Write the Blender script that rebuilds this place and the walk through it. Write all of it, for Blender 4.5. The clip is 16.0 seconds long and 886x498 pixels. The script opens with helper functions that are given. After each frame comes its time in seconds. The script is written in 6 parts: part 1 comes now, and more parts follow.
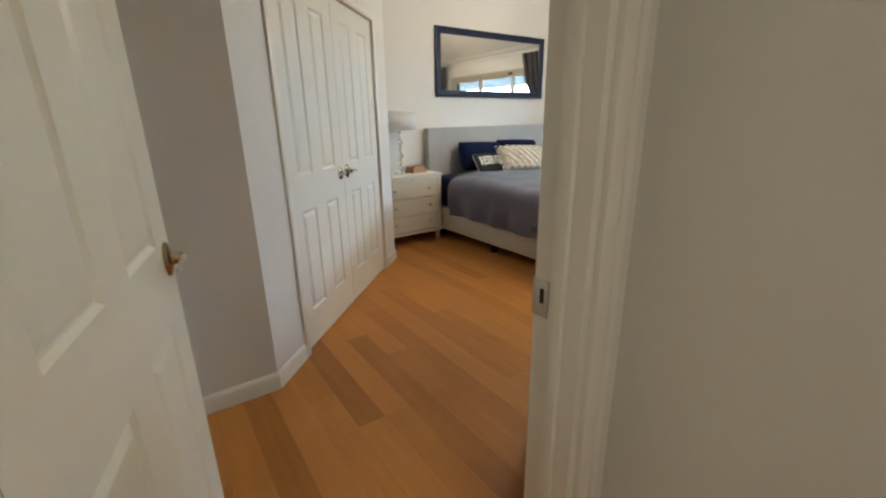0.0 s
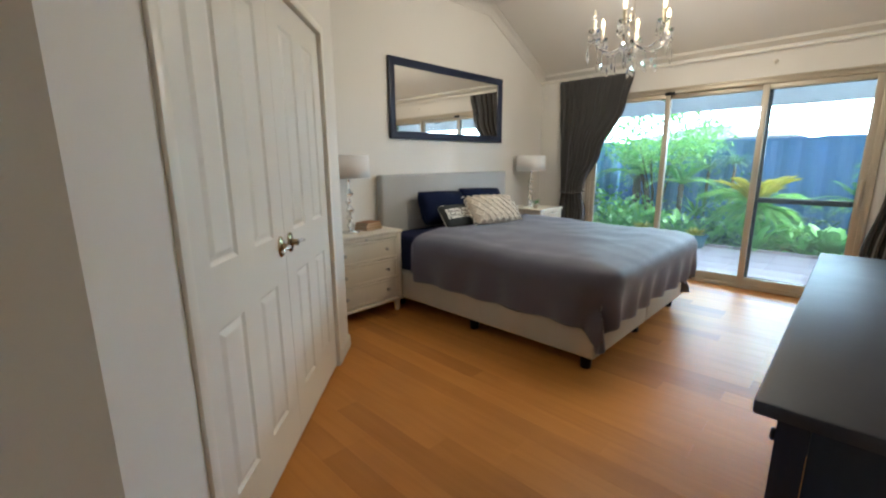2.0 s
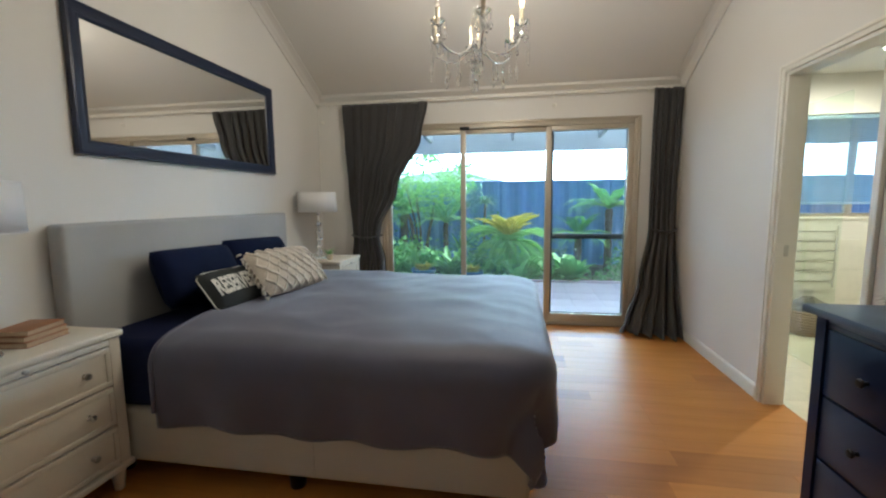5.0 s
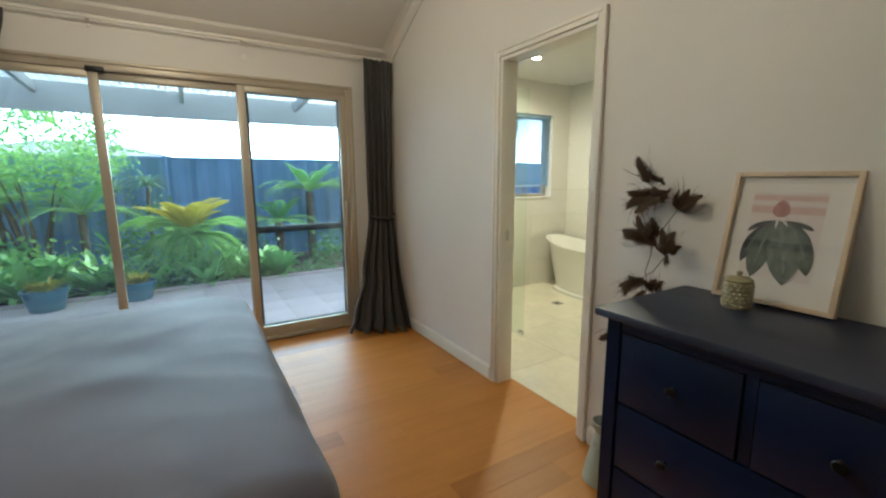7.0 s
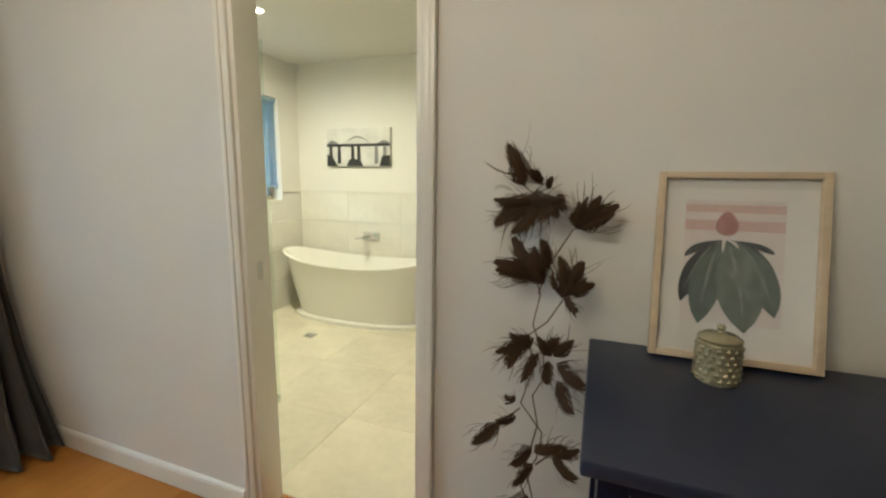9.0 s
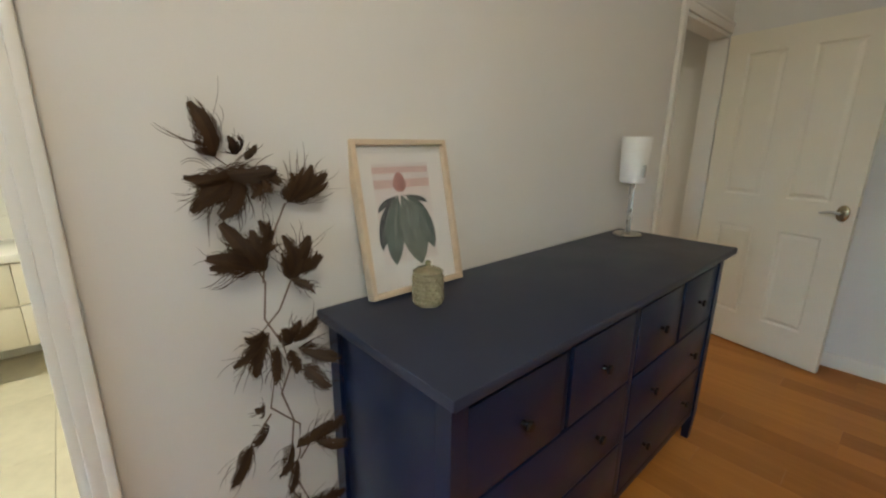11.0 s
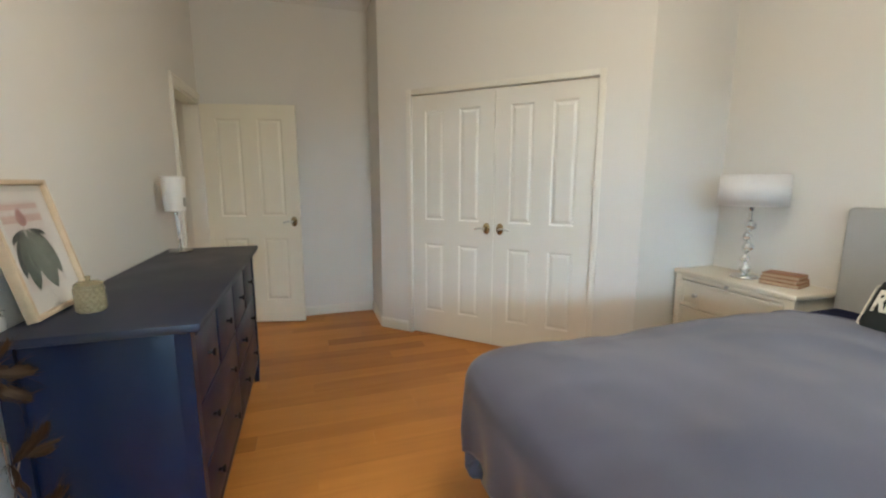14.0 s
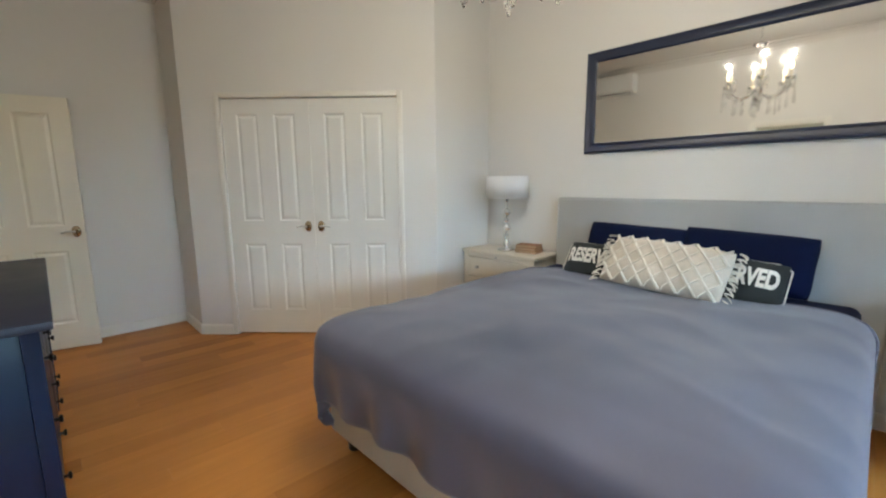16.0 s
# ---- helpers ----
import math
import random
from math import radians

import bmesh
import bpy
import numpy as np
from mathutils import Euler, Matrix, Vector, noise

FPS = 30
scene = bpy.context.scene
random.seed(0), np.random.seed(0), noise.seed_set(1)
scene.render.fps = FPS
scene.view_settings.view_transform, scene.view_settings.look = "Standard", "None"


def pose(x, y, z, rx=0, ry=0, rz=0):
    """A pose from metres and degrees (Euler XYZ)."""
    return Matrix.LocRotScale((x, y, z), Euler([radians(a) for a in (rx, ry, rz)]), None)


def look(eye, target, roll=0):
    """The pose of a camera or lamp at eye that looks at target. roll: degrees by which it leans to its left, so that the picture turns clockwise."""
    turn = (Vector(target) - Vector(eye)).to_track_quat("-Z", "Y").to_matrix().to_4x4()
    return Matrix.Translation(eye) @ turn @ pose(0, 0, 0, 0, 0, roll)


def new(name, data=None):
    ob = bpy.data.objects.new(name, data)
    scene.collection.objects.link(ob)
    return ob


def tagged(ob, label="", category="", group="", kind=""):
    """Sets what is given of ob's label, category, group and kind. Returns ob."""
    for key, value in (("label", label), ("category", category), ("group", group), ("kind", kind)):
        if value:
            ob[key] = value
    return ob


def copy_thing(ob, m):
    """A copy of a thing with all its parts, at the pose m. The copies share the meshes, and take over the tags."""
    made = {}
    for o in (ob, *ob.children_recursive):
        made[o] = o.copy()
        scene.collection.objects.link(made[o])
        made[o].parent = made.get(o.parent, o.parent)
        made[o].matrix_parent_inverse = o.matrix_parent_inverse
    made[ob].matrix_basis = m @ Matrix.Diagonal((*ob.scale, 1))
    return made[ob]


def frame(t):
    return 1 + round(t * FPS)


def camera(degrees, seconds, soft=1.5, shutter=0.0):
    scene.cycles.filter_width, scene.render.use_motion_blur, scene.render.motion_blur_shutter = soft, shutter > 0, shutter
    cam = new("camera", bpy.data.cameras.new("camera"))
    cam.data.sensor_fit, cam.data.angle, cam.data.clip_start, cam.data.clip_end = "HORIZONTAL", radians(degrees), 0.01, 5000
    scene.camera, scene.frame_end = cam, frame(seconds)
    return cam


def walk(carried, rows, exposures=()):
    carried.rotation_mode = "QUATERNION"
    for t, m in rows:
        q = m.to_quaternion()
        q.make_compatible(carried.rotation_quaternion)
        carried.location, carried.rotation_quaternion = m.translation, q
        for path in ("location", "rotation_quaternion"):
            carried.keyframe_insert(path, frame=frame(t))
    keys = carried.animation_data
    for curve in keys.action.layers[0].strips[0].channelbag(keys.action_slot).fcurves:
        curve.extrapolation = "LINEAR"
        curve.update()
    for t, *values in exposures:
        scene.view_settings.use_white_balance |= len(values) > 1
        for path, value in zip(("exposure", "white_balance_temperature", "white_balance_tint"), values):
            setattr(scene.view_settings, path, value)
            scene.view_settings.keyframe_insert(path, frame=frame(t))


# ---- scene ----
cam = camera(93.2, 16.0, 2.2)
PATH = [
    (0, (0.613, 0.483, 1.329), (1.702, 2.051, 0.735), -1.0),
    (0.5, (0.712, 0.760, 1.314), (1.768, 2.36, 0.745), -0.7),
    (1, (0.806, 1.025, 1.328), (1.938, 2.583, 0.789), -0.6),
    (1.5, (0.864, 1.239, 1.328), (2.117, 2.72, 0.841), -0.6),
    (2, (0.904, 1.476, 1.351), (2.3, 2.848, 0.942), -0.4),
    (2.5, (1.02, 1.667, 1.36), (2.55, 2.916, 1.045), -0.4),
    (3, (1.162, 1.869, 1.364), (2.816, 2.97, 1.139), -0.6),
    (3.2, (1.202, 1.936, 1.358), (2.897, 2.979, 1.157), -0.9),
    (5.3, (1.842, 2.671, 1.319), (3.82, 2.829, 1.069), -0.6),
    (5.5, (1.93, 2.713, 1.33), (3.912, 2.743, 1.065), -0.7),
    (6, (2.142, 2.794, 1.334), (4.094, 2.471, 1.043), -0.6),
    (6.5, (2.321, 2.74, 1.312), (4.18, 2.068, 1.003), -0.5),
    (7, (2.536, 2.658, 1.35), (4.225, 1.64, 1.02), -0.3),
    (7.5, (2.717, 2.54, 1.318), (4.203, 1.242, 0.993), 0.1),
    (8, (2.944, 2.41, 1.352), (4.191, 0.883, 1.017), 0.4),
    (8.5, (3.176, 2.302, 1.344), (4.086, 0.555, 0.994), -0.2),
    (9, (3.408, 2.147, 1.338), (4.096, 0.296, 1.016), 0.8),
    (9.5, (3.539, 2.063, 1.337), (3.732, 0.114, 0.93), 0.3),
    (10, (3.654, 2.037, 1.34), (3.2, 0.148, 0.865), -0.2),
    (10.2, (3.682, 2.025, 1.349), (3.019, 0.207, 0.842), -0.2),
    (12.3, (4.201, 1.963, 1.372), (2.31, 1.412, 1.027), 0.9),
    (12.5, (4.259, 1.923, 1.367), (2.322, 1.556, 1.029), 1.0),
    (13, (4.451, 1.947, 1.357), (2.476, 1.948, 1.039), 0.5),
    (13.5, (4.639, 1.905, 1.358), (2.692, 2.227, 1.036), 0.4),
    (14, (4.794, 1.879, 1.364), (2.916, 2.489, 1.045), 0.1),
    (14.5, (4.922, 1.84, 1.355), (3.143, 2.695, 1.037), 0.0),
    (15, (5.066, 1.774, 1.352), (3.394, 2.823, 1.03), -0.1),
    (15.5, (5.12, 1.691, 1.374), (3.564, 2.905, 1.05), -0.2),
    (16, (5.169, 1.566, 1.355), (3.742, 2.932, 1.043), -0.5),
]
EXPOSURES = [(0, 1.52, 5820, 4), (1.5, 1.44, 5920, 5), (3, 0.91, 5840, 4), (5.5, 0.91, 5690, 4), (7, 0.68, 6140, 1), (8.5, 0.84, 6390, 2), (10, 1.08, 5990, 2), (12.5, 1.43, 6020, 5), (14.5, 1.51, 5870, 4), (16, 1.34, 5720, 4)]
walk(cam, [(t, look(eye, target, roll)) for t, eye, target, roll in PATH], EXPOSURES)

# ---- world and lights ----
world = bpy.data.worlds.new("sky_world")
scene.world = world
world.use_nodes = True
wn = world.node_tree
sky = wn.nodes.new("ShaderNodeTexSky")
sky.sky_type = "NISHITA"
sky.sun_disc = False
sky.sun_elevation, sky.sun_rotation = radians(55), radians(176)
wn.links.new(sky.outputs[0], wn.nodes["Background"].inputs[0])
wn.nodes["Background"].inputs[1].default_value = 0.15
sun = new("sun", bpy.data.lights.new("sun", "SUN"))
sun.data.energy, sun.data.angle, sun.data.color = 5.0, radians(0.6), (1.0, 0.95, 0.87)
sun.matrix_world = look((10.0, -12, 20), (9, 2, 0))
SKY_GLOW = 12.0      # glow of the white backdrop over the fence, the room's main daylight
CANDLE_WATTS = 5.0
DOWNLIGHT_WATTS = 74.0
HALL_FILL_WATTS = 17.0


def lamp(name, kind, place, watts, color, radius=0.03, target=None, cone=120):
    ob = new(name, bpy.data.lights.new(name, kind))
    ob.data.energy, ob.data.color, ob.data.shadow_soft_size = watts, color, radius
    ob.location = place
    if kind == "SPOT":
        ob.data.spot_size, ob.data.spot_blend = radians(cone), 0.8
        ob.matrix_world = look(place, target)
    return ob


# ---- materials ----
def base_material(name):
    m = bpy.data.materials.new(name)
    m.use_nodes = True
    nt = m.node_tree
    return m, nt, nt.nodes["Principled BSDF"]


def surface(name, color, rough=0.5, metal=0.0, var=0.10, scale=3.0, grain=60.0, bump=0.05, dark=None, coat=0.0, stretch=(1, 1, 1), per_object=0.0, sheen=0.0, spread=0.08):
    """A painted, woven or cast surface: two scales of noise in colour, roughness and relief."""
    m, nt, bsdf = base_material(name)
    n, l = nt.nodes, nt.links
    co = n.new("ShaderNodeTexCoord")
    mp = n.new("ShaderNodeMapping")
    mp.inputs["Scale"].default_value = stretch
    l.new(co.outputs["Object"], mp.inputs[0])
    big = n.new("ShaderNodeTexNoise")
    big.inputs["Scale"].default_value, big.inputs["Detail"].default_value = scale, 4
    fine = n.new("ShaderNodeTexNoise")
    fine.inputs["Scale"].default_value, fine.inputs["Detail"].default_value = grain, 3
    l.new(mp.outputs[0], big.inputs["Vector"])
    l.new(mp.outputs[0], fine.inputs["Vector"])
    ramp = n.new("ShaderNodeMix")
    ramp.data_type = "RGBA"
    d = dark or tuple(c * (1 - 2 * var) for c in color)
    ramp.inputs[6].default_value = (*d, 1)
    ramp.inputs[7].default_value = (*[min(1, c * (1 + var * 0.5)) for c in color], 1)
    add = n.new("ShaderNodeMath")
    add.operation = "ADD"
    half = n.new("ShaderNodeMath")
    half.operation = "MULTIPLY"
    half.inputs[1].default_value = 0.45
    l.new(fine.outputs[0], half.inputs[0])
    l.new(big.outputs[0], add.inputs[0])
    l.new(half.outputs[0], add.inputs[1])
    last = add
    if per_object:
        info = n.new("ShaderNodeObjectInfo")
        k = n.new("ShaderNodeMath")
        k.operation = "MULTIPLY_ADD"
        k.inputs[1].default_value, k.inputs[2].default_value = per_object, -per_object / 2
        l.new(info.outputs["Random"], k.inputs[0])
        s = n.new("ShaderNodeMath")
        s.operation = "ADD"
        l.new(add.outputs[0], s.inputs[0])
        l.new(k.outputs[0], s.inputs[1])
        last = s
    mr = n.new("ShaderNodeMapRange")
    mr.inputs[1].default_value, mr.inputs[2].default_value = 0.35, 1.1
    l.new(last.outputs[0], mr.inputs[0])
    l.new(mr.outputs[0], ramp.inputs[0])
    l.new(ramp.outputs[2], bsdf.inputs["Base Color"])
    rr = n.new("ShaderNodeMapRange")
    rr.inputs[3].default_value, rr.inputs[4].default_value = max(0.02, rough - spread), min(1, rough + spread)
    l.new(big.outputs[0], rr.inputs[0])
    l.new(rr.outputs[0], bsdf.inputs["Roughness"])
    bsdf.inputs["Metallic"].default_value = metal
    bsdf.inputs["Coat Weight"].default_value = coat
    bsdf.inputs["Sheen Weight"].default_value = sheen
    if bump:
        b = n.new("ShaderNodeBump")
        b.inputs["Strength"].default_value, b.inputs["Distance"].default_value = bump, 0.004
        l.new(fine.outputs[0], b.inputs["Height"])
        l.new(b.outputs[0], bsdf.inputs["Normal"])
    return m


def timber(name, light, dark, rough=0.3, along=1, tone=0.9):
    """Boards: tone differs from board to board, with long grain streaks."""
    m, nt, bsdf = base_material(name)
    n, l = nt.nodes, nt.links
    co = n.new("ShaderNodeTexCoord")
    info = n.new("ShaderNodeObjectInfo")
    mp = n.new("ShaderNodeMapping")
    sc = [26, 26, 26]
    sc[along] = 1.6
    mp.inputs["Scale"].default_value = sc
    sh = n.new("ShaderNodeVectorMath")
    sh.operation = "MULTIPLY_ADD"
    sh.inputs[1].default_value, sh.inputs[2].default_value = (1, 1, 1), (0, 0, 0)
    off = n.new("ShaderNodeCombineXYZ")
    k = n.new("ShaderNodeMath")
    k.operation = "MULTIPLY"
    k.inputs[1].default_value = 37.0
    l.new(info.outputs["Random"], k.inputs[0])
    for i in range(3):
        l.new(k.outputs[0], off.inputs[i])
    l.new(co.outputs["Object"], sh.inputs[0])
    l.new(off.outputs[0], sh.inputs[2])
    l.new(sh.outputs[0], mp.inputs[0])
    g = n.new("ShaderNodeTexNoise")
    g.inputs["Scale"].default_value, g.inputs["Detail"].default_value, g.inputs["Distortion"].default_value = 1.0, 6, 0.6
    l.new(mp.outputs[0], g.inputs["Vector"])
    big = n.new("ShaderNodeTexNoise")
    big.inputs["Scale"].default_value, big.inputs["Detail"].default_value = 2.2, 2
    l.new(sh.outputs[0], big.inputs["Vector"])
    a = n.new("ShaderNodeMath")
    a.operation = "MULTIPLY"
    a.inputs[1].default_value = tone
    few = n.new("ShaderNodeMath")
    few.operation = "POWER"
    few.inputs[1].default_value = 2.6
    l.new(info.outputs["Random"], few.inputs[0])
    l.new(few.outputs[0], a.inputs[0])
    b = n.new("ShaderNodeMath")
    b.operation = "MULTIPLY_ADD"
    b.inputs[1].default_value = 0.55
    l.new(g.outputs[0], b.inputs[0])
    l.new(a.outputs[0], b.inputs[2])
    c = n.new("ShaderNodeMath")
    c.operation = "MULTIPLY_ADD"
    c.inputs[1].default_value = 0.5
    l.new(big.outputs[0], c.inputs[0])
    l.new(b.outputs[0], c.inputs[2])
    mr = n.new("ShaderNodeMapRange")
    mr.inputs[1].default_value, mr.inputs[2].default_value = 0.35, 1.45
    l.new(c.outputs[0], mr.inputs[0])
    mix = n.new("ShaderNodeMix")
    mix.data_type = "RGBA"
    mix.inputs[6].default_value, mix.inputs[7].default_value = (*light, 1), (*dark, 1)
    l.new(mr.outputs[0], mix.inputs[0])
    l.new(mix.outputs[2], bsdf.inputs["Base Color"])
    rr = n.new("ShaderNodeMapRange")
    bsdf.inputs["Specular IOR Level"].default_value = 0.14
    rr.inputs[3].default_value, rr.inputs[4].default_value = rough - 0.06, rough + 0.1
    l.new(g.outputs[0], rr.inputs[0])
    l.new(rr.outputs[0], bsdf.inputs["Roughness"])
    bp = n.new("ShaderNodeBump")
    bp.inputs["Strength"].default_value, bp.inputs["Distance"].default_value = 0.05, 0.002
    l.new(g.outputs[0], bp.inputs["Height"])
    l.new(bp.outputs[0], bsdf.inputs["Normal"])
    return m


def pane_glass(name, tint, gloss=0.02, haze=0.0):
    """A flat pane: clear, tinted, with a facing-angle gloss and a painted pale veil of glare."""
    m, nt, bsdf = base_material(name)
    n, l = nt.nodes, nt.links
    n.remove(bsdf)
    tr, gl, fr, mx = n.new("ShaderNodeBsdfTransparent"), n.new("ShaderNodeBsdfGlossy"), n.new("ShaderNodeLayerWeight"), n.new("ShaderNodeMixShader")
    tr.inputs[0].default_value = (*tint, 1)
    gl.inputs["Roughness"].default_value = gloss
    fr.inputs["Blend"].default_value = 0.5
    pw, ad = n.new("ShaderNodeMath"), n.new("ShaderNodeMath")
    pw.operation, pw.inputs[1].default_value = "POWER", 4.0
    ad.operation, ad.inputs[1].default_value, ad.inputs[2].default_value = "MULTIPLY_ADD", 0.7, 0.05
    l.new(fr.outputs["Facing"], pw.inputs[0])
    l.new(pw.outputs[0], ad.inputs[0])
    l.new(ad.outputs[0], mx.inputs[0])
    dm, dl = n.new("ShaderNodeMixShader"), n.new("ShaderNodeBsdfTranslucent")
    dm.inputs[0].default_value = haze
    dl.inputs[0].default_value = (0.86, 0.93, 0.98, 1)
    l.new(tr.outputs[0], dm.inputs[1])
    l.new(dl.outputs[0], dm.inputs[2])
    l.new(dm.outputs[0], mx.inputs[1])
    l.new(gl.outputs[0], mx.inputs[2])
    l.new(mx.outputs[0], n["Material Output"].inputs[0])
    return m


def glow(name, color, strength):
    m, nt, bsdf = base_material(name)
    bsdf.inputs["Base Color"].default_value = (*color, 1)
    bsdf.inputs["Emission Color"].default_value = (*color, 1)
    bsdf.inputs["Emission Strength"].default_value = strength
    return m


def clear_glass(name, color=(1, 1, 1), rough=0.02):
    m, nt, bsdf = base_material(name)
    bsdf.inputs["Base Color"].default_value = (*color, 1)
    bsdf.inputs["Roughness"].default_value = rough
    bsdf.inputs["Transmission Weight"].default_value = 1.0
    bsdf.inputs["IOR"].default_value = 1.48
    return m


def leafy(name, light, dark, rough=0.45):
    m, nt, bsdf = base_material(name)
    n, l = nt.nodes, nt.links
    geo = n.new("ShaderNodeNewGeometry")
    mix = n.new("ShaderNodeMix")
    mix.data_type = "RGBA"
    mix.inputs[6].default_value, mix.inputs[7].default_value = (*dark, 1), (*light, 1)
    l.new(geo.outputs["Random Per Island"], mix.inputs[0])
    l.new(mix.outputs[2], bsdf.inputs["Base Color"])
    bsdf.inputs["Roughness"].default_value = rough
    out = n["Material Output"]
    tl, ms = n.new("ShaderNodeBsdfTranslucent"), n.new("ShaderNodeMixShader")
    ms.inputs[0].default_value = 0.4
    l.new(mix.outputs[2], tl.inputs[0])
    l.new(bsdf.outputs[0], ms.inputs[1])
    l.new(tl.outputs[0], ms.inputs[2])
    l.new(ms.outputs[0], out.inputs[0])
    return m


WALL = surface("wall_paint", (0.75, 0.725, 0.68), 0.6, var=0.025, scale=1.2, grain=220, bump=0.06)
CEIL = surface("ceiling_paint", (0.68, 0.65, 0.60), 0.75, var=0.02, scale=0.8, grain=150, bump=0.04)
TRIM = surface("trim_gloss_paint", (0.80, 0.77, 0.70), 0.32, var=0.02, scale=4, grain=60, bump=0.02)
DOORPAINT = surface("door_paint", (0.80, 0.78, 0.72), 0.35, var=0.02, scale=5, grain=90, bump=0.03)
# door paint yellowed to carry the warm light from the hall
LITCREAMDOOR = surface("hall_lit_cream_paint", (0.82, 0.77, 0.64), 0.35, var=0.02, scale=5, grain=90, bump=0.03)
PLANK = timber("floor_timber", (0.56, 0.235, 0.050), (0.28, 0.100, 0.019), 0.38, 1, 0.80)
PLANK.node_tree.nodes["Principled BSDF"].inputs["Specular IOR Level"].default_value = 0.26
GAP = surface("floor_joint", (0.13, 0.062, 0.026), 0.7)
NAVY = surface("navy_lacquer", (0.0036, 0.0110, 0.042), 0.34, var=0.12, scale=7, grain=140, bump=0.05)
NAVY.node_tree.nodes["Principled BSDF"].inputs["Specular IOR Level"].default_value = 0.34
# the top's navy is paler and greyer than the body's
NAVYTOP = surface("paler_navy_top", (0.016, 0.022, 0.048), 0.45, var=0.12, scale=6, grain=120, bump=0.05)
BLACKMETAL = surface("black_metal", (0.015, 0.015, 0.016), 0.35, 0.6)
CHROME = surface("chrome", (0.82, 0.82, 0.82), 0.08, 1.0, var=0.02, bump=0, spread=0.03)
NICKEL = surface("satin_nickel", (0.55, 0.53, 0.49), 0.28, 1.0, var=0.05, bump=0.01)
BRASS = surface("worn_brass", (0.42, 0.33, 0.20), 0.24, 1.0, var=0.08, bump=0.01)
DUVET = surface("slate_cotton", (0.103, 0.101, 0.152), 0.54, var=0.12, scale=2.2, grain=420, bump=0.22, sheen=0.26)
SHEET = surface("navy_sheet", (0.007, 0.011, 0.045), 0.85, var=0.15, scale=5, grain=300, bump=0.2)
NAVYCUSHION = surface("navy_velvet", (0.003, 0.008, 0.036), 0.85, var=0.2, scale=6, grain=260, bump=0.25)
DUVET.node_tree.nodes["Principled BSDF"].inputs["Specular IOR Level"].default_value = 0.5
for cloth in (NAVYCUSHION, SHEET):
    cloth.node_tree.nodes["Principled BSDF"].inputs["Specular IOR Level"].default_value = 0.15
LINEN = surface("grey_linen", (0.43, 0.43, 0.42), 0.92, var=0.07, scale=3, grain=500, bump=0.3)
BASEFABRIC = surface("stone_fabric", (0.50, 0.46, 0.38), 0.92, var=0.05, scale=3, grain=500, bump=0.25)
MACRAMEGROUND = surface("beige_macrame_ground", (0.64, 0.56, 0.46), 0.95, var=0.12, scale=18, grain=260, bump=0.6)
MACRAME = surface("cream_macrame", (0.76, 0.70, 0.60), 0.95, var=0.12, scale=18, grain=320, bump=0.6)
CHARCOALCUSHION = surface("charcoal_canvas", (0.022, 0.026, 0.026), 0.9, var=0.12, scale=9, grain=320, bump=0.3)
LETTER = surface("print_white", (0.72, 0.69, 0.62), 0.9, var=0.06, scale=20)
CURTAIN = surface("charcoal_curtain", (0.045, 0.043, 0.042), 0.85, var=0.12, scale=4, grain=350, bump=0.25, sheen=0.3, stretch=(1, 1, 0.25))
CREAM = surface("cream_lacquer", (0.76, 0.70, 0.58), 0.38, var=0.03, scale=5, grain=80, bump=0.03)
SHADE = surface("satin_shade", (0.90, 0.88, 0.86), 0.35, var=0.04, scale=6, grain=400, bump=0.1, stretch=(1, 1, 0.1))
nt_ = SHADE.node_tree
tl_, ms_ = nt_.nodes.new("ShaderNodeBsdfTranslucent"), nt_.nodes.new("ShaderNodeMixShader")
tl_.inputs[0].default_value, ms_.inputs[0].default_value = (0.85, 0.82, 0.78, 1), 0.2
nt_.links.new(nt_.nodes["Principled BSDF"].outputs[0], ms_.inputs[1])
nt_.links.new(tl_.outputs[0], ms_.inputs[2])
nt_.links.new(ms_.outputs[0], nt_.nodes["Material Output"].inputs[0])
MIRRORFRAME = surface("navy_frame", (0.010, 0.018, 0.052), 0.4, var=0.15, scale=9, grain=90, bump=0.1)
MIRROR = surface("mirror_silver", (0.86, 0.86, 0.84), 0.03, 1.0, var=0.005, scale=0.6, bump=0, spread=0.015)
CRYSTAL = clear_glass("crystal")
ALU = surface("primrose_aluminium", (0.50, 0.44, 0.345), 0.38, 0.25, var=0.04, scale=6, bump=0.02)
DARKALU = surface("dark_aluminium", (0.05, 0.055, 0.06), 0.4, 0.3)
# a little translucent white in the door glass paints the garden's bright haze
PANE = pane_glass("door_glass", (0.84, 0.92, 0.95), haze=0.010)
SCREENPANE = pane_glass("screen_glass", (0.72, 0.80, 0.86), haze=0.010)
OAK = surface("pale_oak", (0.66, 0.52, 0.36), 0.5, var=0.12, scale=4, grain=60, bump=0.1, stretch=(1, 1, 6))
PAPER = surface("white_mount", (0.80, 0.77, 0.73), 0.7, var=0.01)
FEATHER = leafy("peacock_feather", (0.090, 0.048, 0.021), (0.030, 0.015, 0.008), 0.6)
STEM = surface("dry_stem", (0.20, 0.14, 0.10), 0.7)
BATHTILE = surface("travertine_tile", (0.84, 0.78, 0.63), 0.20, var=0.10, scale=3.2, grain=22, bump=0.03, per_object=0.35)
WALLTILE = surface("marble_wall_tile", (0.78, 0.75, 0.68), 0.18, var=0.07, scale=2.5, grain=14, bump=0.02, per_object=0.2)
GROUT = surface("grout", (0.70, 0.64, 0.51), 0.85)
ACRYLIC = surface("bath_acrylic", (0.84, 0.82, 0.77), 0.15, var=0.01, scale=2, bump=0)
